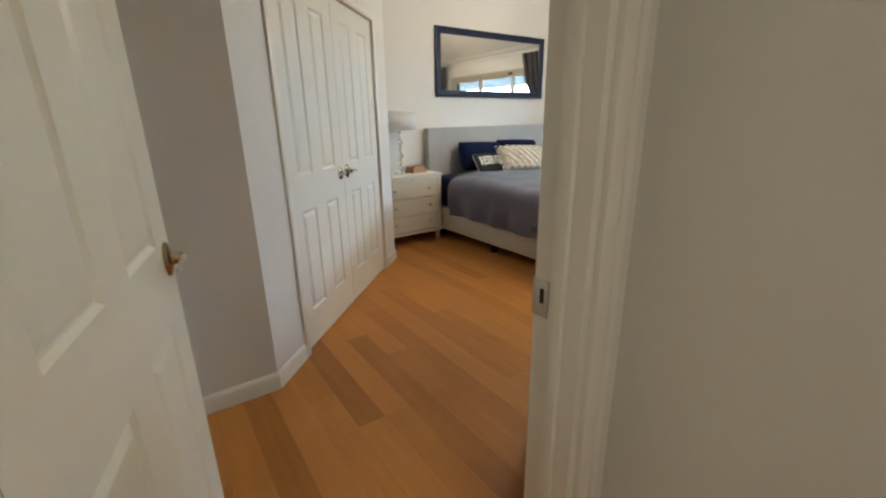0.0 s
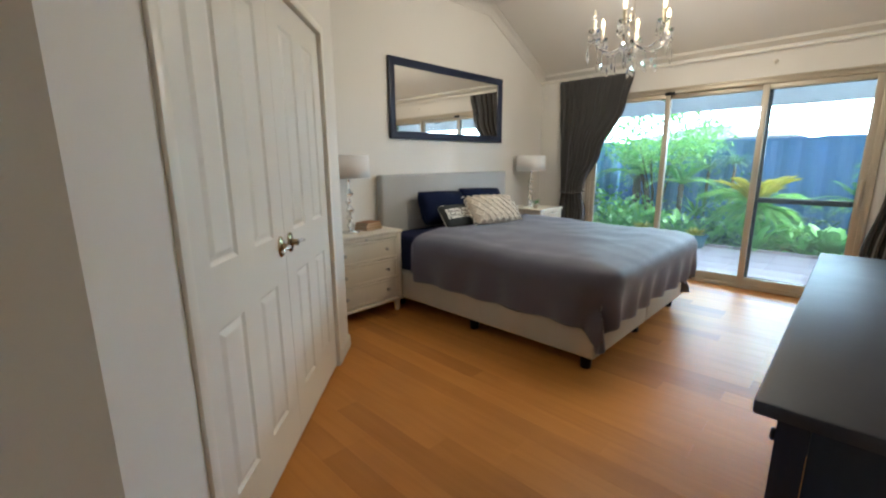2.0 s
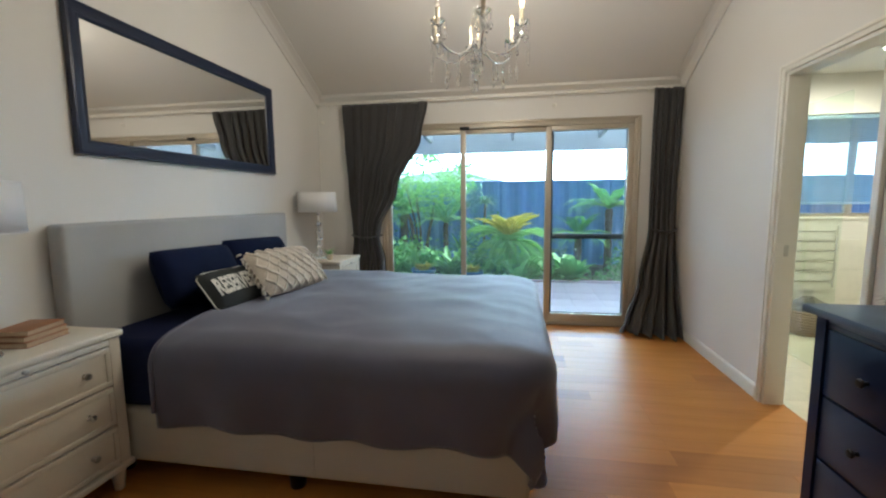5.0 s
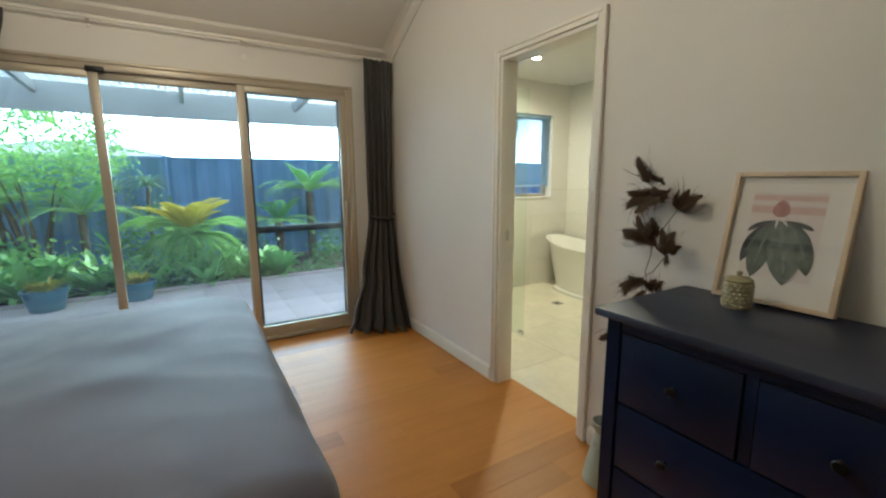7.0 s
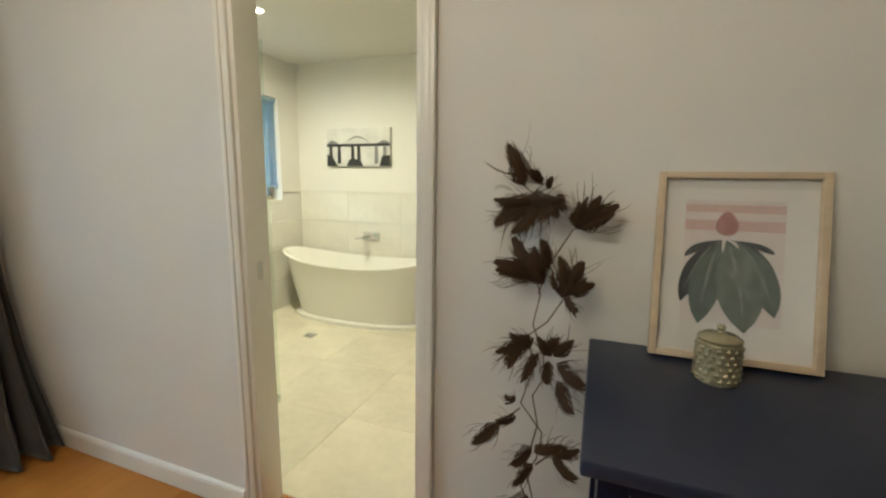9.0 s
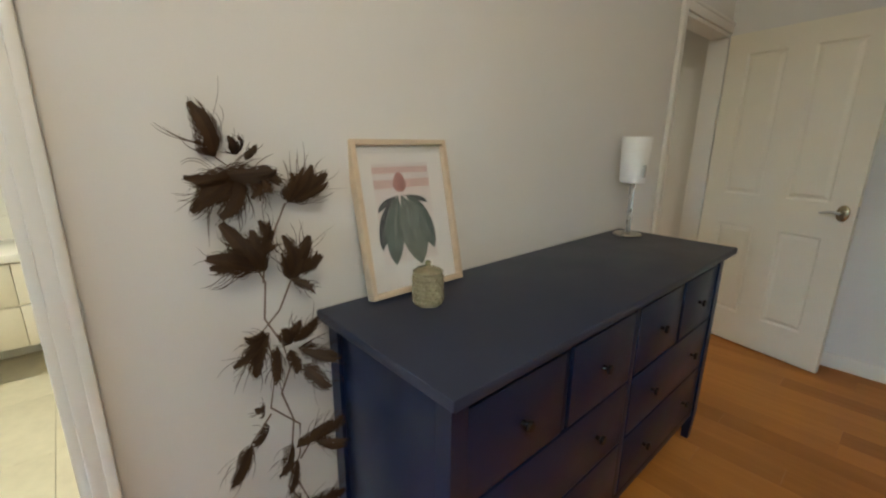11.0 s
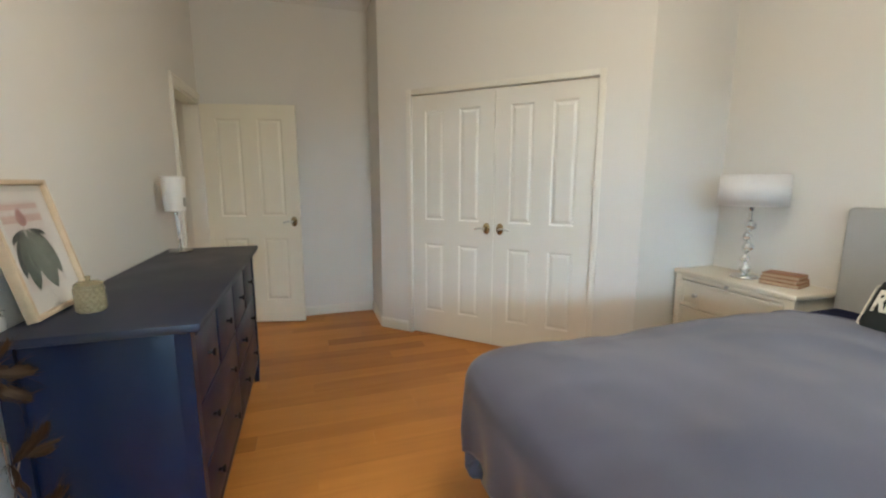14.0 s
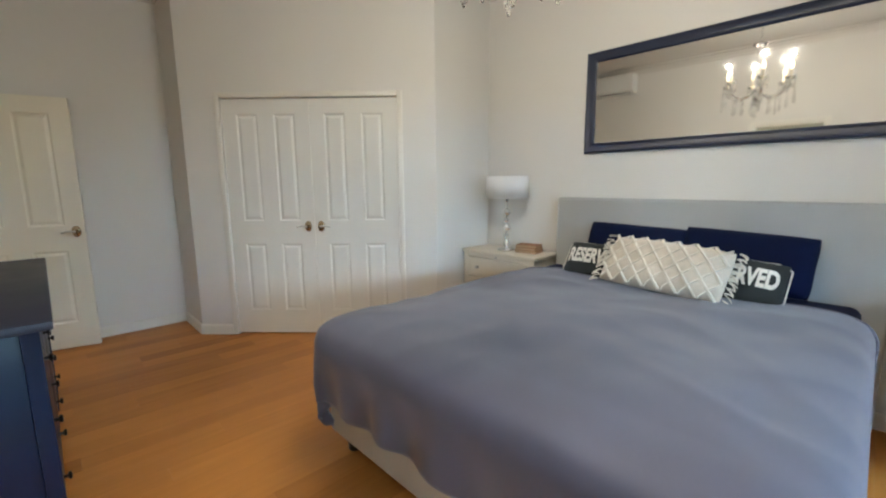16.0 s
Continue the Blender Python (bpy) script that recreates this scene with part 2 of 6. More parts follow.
PAVER = surface("patio_paver", (0.56, 0.46, 0.48), 0.8, var=0.08, scale=3, grain=90, bump=0.2, per_object=0.15)
SOIL = surface("garden_soil", (0.075, 0.055, 0.042), 0.95, var=0.35, scale=5, grain=40, bump=0.8)
FENCE = surface("steel_fence", (0.17, 0.32, 0.62), 0.5, 0.0, var=0.12, scale=1.5, grain=30, bump=0.03)
BEAM = surface("painted_beam", (0.50, 0.52, 0.53), 0.6, var=0.06)
RENDERWALL = surface("cream_render", (0.86, 0.82, 0.77), 0.85, var=0.05, scale=1.5, grain=60, bump=0.15)
ROOFTILE = surface("grey_roof", (0.22, 0.22, 0.23), 0.7, var=0.15, scale=2, grain=20)
LEAF = leafy("leaf_green", (0.22, 0.46, 0.13), (0.09, 0.27, 0.10))
LEAFLIGHT = leafy("leaf_lime", (0.40, 0.64, 0.18), (0.20, 0.46, 0.17))
LEAFYELLOW = leafy("leaf_yellow", (0.66, 0.50, 0.06), (0.36, 0.40, 0.07))
LEAFBLUE = leafy("leaf_bluegreen", (0.26, 0.40, 0.26), (0.09, 0.20, 0.15))
BARK = surface("bark", (0.17, 0.13, 0.10), 0.9, var=0.3, scale=12, grain=60, bump=0.8)
POTBLUE = surface("blue_pot", (0.05, 0.16, 0.22), 0.3, var=0.15, scale=5)
TERRACOTTA = surface("terracotta", (0.42, 0.17, 0.09), 0.8, var=0.15, scale=7)

# ---- mesh tools ----
IDENT = Matrix.Identity(4)


def smooth(me, angle=0.6):
    me.polygons.foreach_set("use_smooth", [True] * len(me.polygons))
    me.set_sharp_from_angle(angle=angle)


def mesh_of(name, bm, material, soft=True):
    bmesh.ops.recalc_face_normals(bm, faces=bm.faces)
    me = bpy.data.meshes.new(name)
    bm.to_mesh(me)
    bm.free()
    for m in (material if isinstance(material, (list, tuple)) else [material]):
        me.materials.append(m)
    if soft:
        smooth(me)
    return me


def part(name, bm, material, parent, label="", soft=True):
    ob = new(name, mesh_of(name, bm, material, soft))
    ob.parent = parent
    if label:
        ob["label"] = label
    return ob


def single(name, bm, material, label, category, m=IDENT, group="", kind="", soft=True):
    ob = new(name, mesh_of(name, bm, material, soft))
    ob.matrix_world = m
    return tagged(ob, label, category, group, kind)


def thing(name, m, label, category, group="", kind=""):
    ob = new(name)
    ob.empty_display_size = 0.1
    ob.matrix_world = m
    return tagged(ob, label, category, group, kind)


def bm_new():
    return bmesh.new()


def box(bm, a, b, bevel=0.0, seg=2):
    """An upright block between two corners, with rounded edges."""
    x0, y0, z0 = (min(p, q) for p, q in zip(a, b))
    x1, y1, z1 = (max(p, q) for p, q in zip(a, b))
    vs = [bm.verts.new(p) for p in ((x0, y0, z0), (x1, y0, z0), (x1, y1, z0), (x0, y1, z0), (x0, y0, z1), (x1, y0, z1), (x1, y1, z1), (x0, y1, z1))]
    fs = [bm.faces.new([vs[i] for i in q]) for q in ((3, 2, 1, 0), (4, 5, 6, 7), (0, 1, 5, 4), (1, 2, 6, 5), (2, 3, 7, 6), (3, 0, 4, 7))]
    if bevel:
        es = list({e for f in fs for e in f.edges})
        bmesh.ops.bevel(bm, geom=es, offset=bevel, segments=seg, profile=0.5, affect="EDGES")
    return bm


def blocks(*rows, bevel=0.0):
    bm = bm_new()
    for a, b in rows:
        box(bm, a, b, bevel)
    return bm


def lathe(bm, profile, seg=24, at=(0, 0, 0), squash=(1, 1)):
    """Turns (radius, height) pairs about the upright axis."""
    rings = []
    for r, z in profile:
        if r < 1e-5:
            rings.append([bm.verts.new((at[0], at[1], at[2] + z))])
        else:
            rings.append([bm.verts.new((at[0] + squash[0] * r * math.cos(2 * math.pi * i / seg), at[1] + squash[1] * r * math.sin(2 * math.pi * i / seg), at[2] + z)) for i in range(seg)])
    for p, q in zip(rings, rings[1:]):
        for i in range(seg):
            j = (i + 1) % seg
            c = []
            for v in (p[i % len(p)], p[j % len(p)], q[j % len(q)], q[i % len(q)]):
                if v not in c:
                    c.append(v)
            if len(c) > 2:
                try:
                    bm.faces.new(c)
                except ValueError:
                    pass
    for ring, flip in ((rings[0], True), (rings[-1], False)):
        if len(ring) > 2:
            try:
                bm.faces.new(ring[::-1] if flip else ring)
            except ValueError:
                pass
    return bm


def tube(bm, pts, r, seg=8, taper=None):
    """A round bar along a line of points."""
    pts = [Vector(p) for p in pts]
    rings = []
    up = Vector((0, 0, 1))
    for i, p in enumerate(pts):
        d = (pts[min(i + 1, len(pts) - 1)] - pts[max(i - 1, 0)]).normalized()
        s = d.cross(up)
        if s.length < 1e-3:
            s = d.cross(Vector((1, 0, 0)))
        s.normalize()
        u = s.cross(d)
        k = r if taper is None else r + (taper - r) * i / (len(pts) - 1)
        rings.append([bm.verts.new(p + k * (math.cos(a) * s + math.sin(a) * u)) for a in (2 * math.pi * j / seg for j in range(seg))])
    for p, q in zip(rings, rings[1:]):
        for i in range(seg):
            bm.faces.new((p[i], p[(i + 1) % seg], q[(i + 1) % seg], q[i]))
    bm.faces.new(rings[0][::-1])
    bm.faces.new(rings[-1])
    return bm


def extrude_profile(bm, profile, a, b, out):
    """A moulding: (out, up) pairs swept level from a to b; out is the level way off the wall."""
    a, b, o = Vector(a), Vector(b), Vector(out).normalized()
    rows = [[bm.verts.new(p + o * u + Vector((0, 0, v))) for u, v in profile] for p in (a, b)]
    k = len(profile)
    for i in range(k):
        j = (i + 1) % k
        bm.faces.new((rows[0][i], rows[0][j], rows[1][j], rows[1][i]))
    bm.faces.new(rows[0][::-1])
    bm.faces.new(rows[1])
    return bm


def grid(bm, nu, nv, f):
    vs = [[bm.verts.new(f(i / (nu - 1), j / (nv - 1))) for j in range(nv)] for i in range(nu)]
    for i in range(nu - 1):
        for j in range(nv - 1):
            bm.faces.new((vs[i][j], vs[i + 1][j], vs[i + 1][j + 1], vs[i][j + 1]))
    return bm


def move(bm, m):
    bmesh.ops.transform(bm, matrix=m, verts=bm.verts)
    return bm

# ---- the room's shell ----
WEST, EAST, SOUTH, NORTH = 0.42, 6.20, 1.00, 4.74
FLAT, FOLD, LOW = 3.06, 5.00, 2.44
T = 0.11
HALL_Y = SOUTH - T
EDOOR, BDOOR = (0.425, 1.20), (3.91, 4.60)
HEAD = 2.05
SLIDE = (1.38, 4.02, 2.12)
CORNER_A, CORNER_B = (0.975, 2.52), (2.50, 4.045)


def structure(name, bm, material, label, category, soft=False):
    return single(name, bm, material, label, category, kind="structure", soft=soft)


# one wall with the entry and the bathroom door, thickness towards the hall
structure("wall_south", blocks(
    ((-0.6, HALL_Y, 0), (EDOOR[0], SOUTH, 3.2)),
    ((EDOOR[0], HALL_Y, HEAD), (EDOOR[1], SOUTH, 3.2)),
    ((EDOOR[1], HALL_Y, 0), (BDOOR[0], SOUTH, 3.2)),
    ((BDOOR[0], HALL_Y, HEAD), (BDOOR[1], SOUTH, 3.2)),
    ((BDOOR[1], HALL_Y, 0), (EAST + 0.2, SOUTH, 3.2))), WALL, "warm off-white plaster wall with two doorways", "wall")
structure("wall_west", blocks(((WEST - T, SOUTH, 0), (WEST, CORNER_A[1] + T, 3.2))), WALL, "warm off-white plaster wall behind the open door", "wall")
structure("wall_north", blocks(((CORNER_B[0] - T, NORTH, 0), (EAST + 0.2, NORTH + T, 3.2))), WALL, "warm off-white plaster wall behind the bed", "wall")
structure("wall_east", blocks(
    ((EAST, SOUTH, 0), (EAST + 0.2, SLIDE[0], 3.2)),
    ((EAST, SLIDE[0], SLIDE[2]), (EAST + 0.2, SLIDE[1], 3.2)),
    ((EAST, SLIDE[1], 0), (EAST + 0.2, NORTH, 3.2))), WALL, "off-white plaster wall round the sliding doors", "wall")
structure("wall_nook", blocks(((WEST, CORNER_A[1], 0), (CORNER_A[0], CORNER_A[1] + T, 3.2))), WALL, "short off-white plaster return wall", "wall")
structure("wall_bedside", blocks(((CORNER_B[0] - T, CORNER_B[1], 0), (CORNER_B[0], NORTH, 3.2))), WALL, "short off-white plaster wall beside the nightstand", "wall")

# the slanting wardrobe wall: local x runs from corner A to corner B, local y into the wardrobe
SLANT = pose(*CORNER_A, 0, 0, 0, 45)
SL = math.hypot(CORNER_B[0] - CORNER_A[0], CORNER_B[1] - CORNER_A[1])
W0, W1, WH = 0.335, 1.835, 2.075
bm = blocks(((0, 0, 0), (W0, T, 3.2)), ((W0, 0, WH), (W1, T, 3.2)), ((W1, 0, 0), (SL, T, 3.2)))
single("wall_wardrobe", bm, WALL, "slanting off-white plaster wall with built-in wardrobe doors", "wall", SLANT, kind="structure", soft=False)
# dark inside of the wardrobe
bm = blocks(((W0 - 0.05, 0.6, 0), (W1 + 0.05, 0.62, 2.3)), ((W0 - 0.07, T, 0), (W0 - 0.05, 0.62, 2.3)), ((W1 + 0.05, T, 0), (W1 + 0.07, 0.62, 2.3)), ((W0 - 0.05, T, 2.28), (W1 + 0.05, 0.6, 2.3)))
single("wardrobe_lining", bm, WALL, "plain lining behind the wardrobe doors", "wall", SLANT, kind="structure", soft=False)

# ceiling: flat, then falling to the garden side
bm = bm_new()
prof = [(-0.6, FLAT), (FOLD, FLAT), (EAST + 0.01, LOW), (EAST + 0.01, LOW + 0.06), (FOLD, FLAT + 0.08), (-0.6, FLAT + 0.08)]
a = [bm.verts.new((x, SOUTH - 0.02, z)) for x, z in prof]
b = [bm.verts.new((x, NORTH + 0.02, z)) for x, z in prof]
for i in range(6):
    j = (i + 1) % 6
    bm.faces.new((a[i], a[j], b[j], b[i]))
bm.faces.new(a[::-1])
bm.faces.new(b)
structure("ceiling", bm, CEIL, "off-white plaster ceiling that slopes down to the garden wall", "ceiling")

COVE = [(0, 0), (0, -0.09), (0.012, -0.09), (0.02, -0.06), (0.045, -0.028), (0.075, -0.014), (0.09, -0.012), (0.09, 0)]
bm = bm_new()
for p, q, o in (((CORNER_B[0], NORTH), (FOLD, NORTH), (0, -1)), ((WEST, SOUTH), (FOLD, SOUTH), (0, 1)), ((WEST, SOUTH), (WEST, CORNER_A[1]), (1, 0)),
                ((WEST, CORNER_A[1]), CORNER_A, (0, -1)), (CORNER_A, CORNER_B, (1, -1)), (CORNER_B, (CORNER_B[0], NORTH), (1, 0))):
    extrude_profile(bm, COVE, (*p, FLAT), (*q, FLAT), (*o, 0))
for yy, s in ((NORTH, -1), (SOUTH, 1)):
    rows = [[bm.verts.new((x, yy + s * u, z + v)) for u, v in COVE] for x, z in ((FOLD, FLAT), (EAST, LOW))]
    for i in range(len(COVE)):
        j = (i + 1) % len(COVE)
        bm.faces.new((rows[0][i], rows[0][j], rows[1][j], rows[1][i]))
extrude_profile(bm, [(0, 0.03), (0, -0.03), (0.015, -0.03), (0.06, 0.005), (0.06, 0.03)], (EAST, SOUTH, LOW), (EAST, NORTH, LOW), (-1, 0, 0))
structure("cornice_trim", bm, CEIL, "coved plaster cornice along the ceiling edge", "cornice")

SKIRT = [(0, 0), (0.014, 0), (0.014, 0.072), (0.011, 0.084), (0.005, 0.092), (0, 0.094)]


def skirting(runs):
    bm = bm_new()
    for p, q, o in runs:
        extrude_profile(bm, SKIRT, (*p, 0.001), (*q, 0.001), (*o, 0))
    return bm


def on_slant(u, v=0.0):
    p = SLANT @ Vector((u, v, 0))
    return (p.x, p.y)


structure("baseboard", skirting((
    ((WEST, CORNER_A[1]), (CORNER_A[0] + 0.005, CORNER_A[1]), (0, -1)), (on_slant(-0.006), on_slant(W0 - 0.05), (1, -1)),
    (on_slant(W1 + 0.05), on_slant(SL + 0.006), (1, -1)), (CORNER_B, (CORNER_B[0], NORTH), (1, 0)), ((CORNER_B[0], NORTH), (EAST, NORTH), (0, -1)),
    ((EAST, SLIDE[1] + 0.02), (EAST, NORTH), (-1, 0)), ((EAST, SOUTH), (EAST, SLIDE[0] - 0.02), (-1, 0)), ((BDOOR[1] + 0.07, SOUTH), (EAST, SOUTH), (0, 1)),
    ((EDOOR[1] + 0.09, SOUTH), (BDOOR[0] - 0.07, SOUTH), (0, 1)), ((WEST, SOUTH + 0.02), (WEST, CORNER_A[1]), (1, 0)))), TRIM, "white painted timber skirting board", "baseboard")

# hall and bathroom closing walls
structure("wall_hall", blocks(((1.315, -2.0, 0), (1.42, HALL_Y, 2.7)), ((-0.1, -2.0, 0), (0.0, HALL_Y, 2.7)), ((0.0, -2.0, 0), (1.315, -1.9, 2.7))), WALL, "plain off-white hallway walls", "wall")
structure("ceiling_hall", blocks(((0.0, -1.9, 2.44), (1.315, HALL_Y, 2.52))), CEIL, "plain off-white hallway ceiling", "ceiling")
structure("floor_base", blocks(((-0.7, HALL_Y - 0.015, -0.12), (EAST + 0.02, NORTH + T, -0.012)), ((-0.1, -2.0, -0.12), (1.42, HALL_Y - 0.015, -0.012))), GAP, "dark joints under the floor boards", "floor")


def architrave(name, x0, x1, head, face, out, width=0.065):
    """A stepped white frame round an opening in a wall along x."""
    bm = bm_new()
    f, o = face, out
    for a, b in (((x0 - width + 0.017, f - o * 0.004, 0.002), (x0 - 0.006, f + o * 0.016, head + width - 0.017)), ((x1 + 0.006, f - o * 0.004, 0.002), (x1 + width - 0.017, f + o * 0.016, head + width - 0.017)), ((x0 - 0.006, f - o * 0.004, head + 0.006), (x1 + 0.006, f + o * 0.016, head + width - 0.017))):
        box(bm, a, b, 0.004)
    for a, b in (((x0 - width, f, 0), (x0 - width + 0.02, f + o * 0.022, head + width)), ((x1 + width - 0.02, f, 0), (x1 + width, f + o * 0.022, head + width)), ((x0 - width + 0.02, f, head + width - 0.02), (x1 + width - 0.02, f + o * 0.022, head + width))):
        box(bm, a, b, 0.004)
    return structure(name, bm, TRIM, "cream painted timber architrave round a doorway", "door frame", soft=True)


def jamb_lining(x0, x1, head):
    bm = bm_new()
    y0, y1 = HALL_Y - 0.002, SOUTH + 0.002
    box(bm, (x0 - 0.008, y0, 0), (x0 + 0.012, y1, head), 0.002)
    box(bm, (x1 - 0.012, y0, 0), (x1 + 0.008, y1, head), 0.002)
    box(bm, (x0 + 0.012, y0, head - 0.014), (x1 - 0.012, y1, head + 0.006), 0.002)
    return bm


bm = jamb_lining(*EDOOR, HEAD)
box(bm, (EDOOR[1] - 0.024, SOUTH - 0.075, 0), (EDOOR[1] - 0.012, SOUTH - 0.045, HEAD - 0.015), 0.002)
ef = structure("door_frame_entry", bm, TRIM, "cream painted door jamb with a stop bead", "door frame", soft=True)
bm = blocks(((EDOOR[1] - 0.0145, SOUTH - 0.034, 0.960), (EDOOR[1] - 0.0115, SOUTH + 0.0035, 1.036)), bevel=0.001)
plate = part("strike_plate", bm, NICKEL, ef, "satin nickel strike plate")
# raised black block gives the latch hole its shade
part("latch_hole", blocks(((EDOOR[1] - 0.0152, SOUTH - 0.025, 0.988), (EDOOR[1] - 0.0142, SOUTH - 0.015, 1.018))), BLACKMETAL, ef)
architrave("trim_entry_hall", *EDOOR, HEAD, HALL_Y, -1, 0.060)
architrave("trim_entry_room", EDOOR[0] + 0.0, EDOOR[1], HEAD, SOUTH, 1, 0.075)
bf = structure("door_frame_bath", jamb_lining(*BDOOR, HEAD), TRIM, "cream painted jamb of the bathroom doorway", "door frame", soft=True)
part("cavity_latch", blocks(((BDOOR[1] - 0.0145, SOUTH - 0.07, 0.96), (BDOOR[1] - 0.0115, SOUTH - 0.045, 1.03)), bevel=0.001), NICKEL, bf, "small nickel latch plate")
architrave("trim_bath_room", *BDOOR, HEAD, SOUTH, 1, 0.052)
architrave("trim_bath_inner", *BDOOR, HEAD, HALL_Y, -1)

# ---- doors ----
def lever(parent, at, side, out, metal=BRASS):
    """A lever handle on an oval rose. side: which way the lever points along x; out: which way it stands off along y."""
    rose = lathe(bm_new(), [(0.0, 0.0), (0.030, 0.0), (0.0315, 0.003), (0.029, 0.009), (0.020, 0.013), (0.013, 0.014), (0.011, 0.017), (0.010, 0.040), (0.0, 0.042)], 24, squash=(1, 1.5))
    move(rose, Matrix.Translation(at) @ Matrix.Rotation(radians(-90 * out), 4, "X"))
    h = part("handle", rose, metal, parent, "polished lever handle on an oval rose")
    p = [(at[0] + side * t * 0.092, at[1] + out * (0.040 + 0.006 * math.sin(t * 3)), at[2] + 0.006 * math.sin(t * 4.2)) for t in (0, 0.1, 0.3, 0.5, 0.7, 0.9, 1.0)]
    part("lever", tube(bm_new(), p, 0.0085, 10, 0.006), NICKEL, h, "satin nickel lever")


def panel_door(name, w, h, m, label, paint=DOORPAINT, kind="structure"):
    """A moulded four-panel door, hinge edge at x = 0, front face at y = 0 looking to -y, 36 mm thick."""
    door = thing(name, m, label, "door", kind=kind)
    th = 0.036
    stile, mid = 0.122, 0.138
    pw = (w - 2 * stile - mid) / 2
    xs = [0, stile, stile + pw, stile + pw + mid, w - stile, w]
    zs = [0, 0.215, 0.820, 1.025, h - 0.125, h]
    bm = bm_new()
    for y in (0.0, th):
        gv = [[bm.verts.new((x, y, z)) for x in xs] for z in zs]
        for r in range(5):
            for c in range(5):
                if r % 2 and c % 2:
                    continue
                q = (gv[r][c], gv[r][c + 1], gv[r + 1][c + 1], gv[r + 1][c])
                bm.faces.new(q if y == 0 else q[::-1])
    for (xa, za), (xb, zb) in (((0, 0), (w, 0)), ((w, 0), (w, h)), ((w, h), (0, h)), ((0, h), (0, 0))):
        bm.faces.new([bm.verts.new(p) for p in ((xa, 0, za), (xa, th, za), (xb, th, zb), (xb, 0, zb))])
    part("door_leaf", bm, paint, door, soft=False)
    moulding = [(0.0, 0.0), (0.004, 0.0035), (0.011, 0.0085), (0.017, 0.0090), (0.022, 0.0070), (0.036, 0.0012), (0.040, 0.0006)]
    for c in (1, 3):
        for r in (1, 3):
            b2 = bm_new()
            for y, s in ((0.0, 1), (th, -1)):
                loops = [[b2.verts.new((px, y + s * d, pz)) for px, pz in ((xs[c] + i, zs[r] + i), (xs[c + 1] - i, zs[r] + i), (xs[c + 1] - i, zs[r + 1] - i), (xs[c] + i, zs[r + 1] - i))] for i, d in moulding]
                for p, q in zip(loops, loops[1:]):
                    for k in range(4):
                        f = (p[k], p[(k + 1) % 4], q[(k + 1) % 4], q[k])
                        b2.faces.new(f if s > 0 else f[::-1])
                b2.faces.new(loops[-1] if s > 0 else loops[-1][::-1])
            part("panel", b2, paint, door, soft=False)
    hx = w - 0.055
    lever(door, (hx, 0.0, 0.975), -1, -1)
    return door


DW = (W1 - W0 - 0.012) / 2
wl = panel_door("door_wardrobe", DW, 2.056, SLANT @ pose(W0 + 0.004, 0.012, 0.012), "white moulded panel wardrobe door with a brass lever")
wr = panel_door("door_wardrobe_right", DW, 2.056, SLANT @ pose(W1 - 0.004 - DW, 0.012, 0.012), "white moulded panel wardrobe door with a brass lever")
for ch in list(wr.children):
    if ch.name.startswith("handle"):
        for g in list(ch.children):
            bpy.data.objects.remove(g)
        bpy.data.objects.remove(ch)
lever(wr, (0.055, 0.0, 0.975), 1, -1)
bm = blocks(((W0 - 0.045, -0.014, 0), (W0, 0.002, WH + 0.045)), ((W1, -0.014, 0), (W1 + 0.045, 0.002, WH + 0.045)), ((W0, -0.014, WH), (W1, 0.002, WH + 0.045)), bevel=0.004)
single("trim_wardrobe", bm, TRIM, "narrow white timber trim round the wardrobe doors", "door frame", SLANT, kind="structure")
# open entry door
ANG = math.degrees(math.atan2(1.815 - 1.01, 0.625 - 0.435))
ed = panel_door("door_entry", 0.828, 2.03, pose(0.435, 1.01, 0.012, 0, 0, ANG), "open cream moulded panel door with a lever handle, yellowed as if hall-lit", LITCREAMDOOR)
lever(ed, (0.828 - 0.06, 0.036, 0.975), -1, 1, NICKEL)
part("latch", blocks(((0.8275, 0.010, 0.955), (0.8295, 0.026, 1.02))), NICKEL, ed)

# ---- sliding glass doors ----
S0, S1, SH = SLIDE
sd = thing("window_sliding_door", pose(EAST, 0, 0), "three-panel cream aluminium sliding glass door to the garden", "sliding door", kind="structure")
bm = blocks(((0.0, S0, 0.0), (0.11, S0 + 0.045, SH)), ((0.0, S1 - 0.045, 0.0), (0.11, S1, SH)), ((0.0, S0 + 0.045, SH - 0.05), (0.11, S1 - 0.045, SH)), ((0.0, S0 + 0.045, 0.0), (0.11, S1 - 0.045, 0.035)), bevel=0.003)
part("outer_frame", bm, ALU, sd)
bm = blocks(((-0.012, S0 - 0.012, 0.0), (0.0, S0 + 0.012, SH + 0.014)), ((-0.012, S1 - 0.012, 0.0), (0.0, S1 + 0.012, SH + 0.014)), ((-0.012, S0 + 0.012, SH - 0.008), (0.0, S1 - 0.012, SH + 0.014)), bevel=0.003)
part("reveal_trim", bm, ALU, sd)


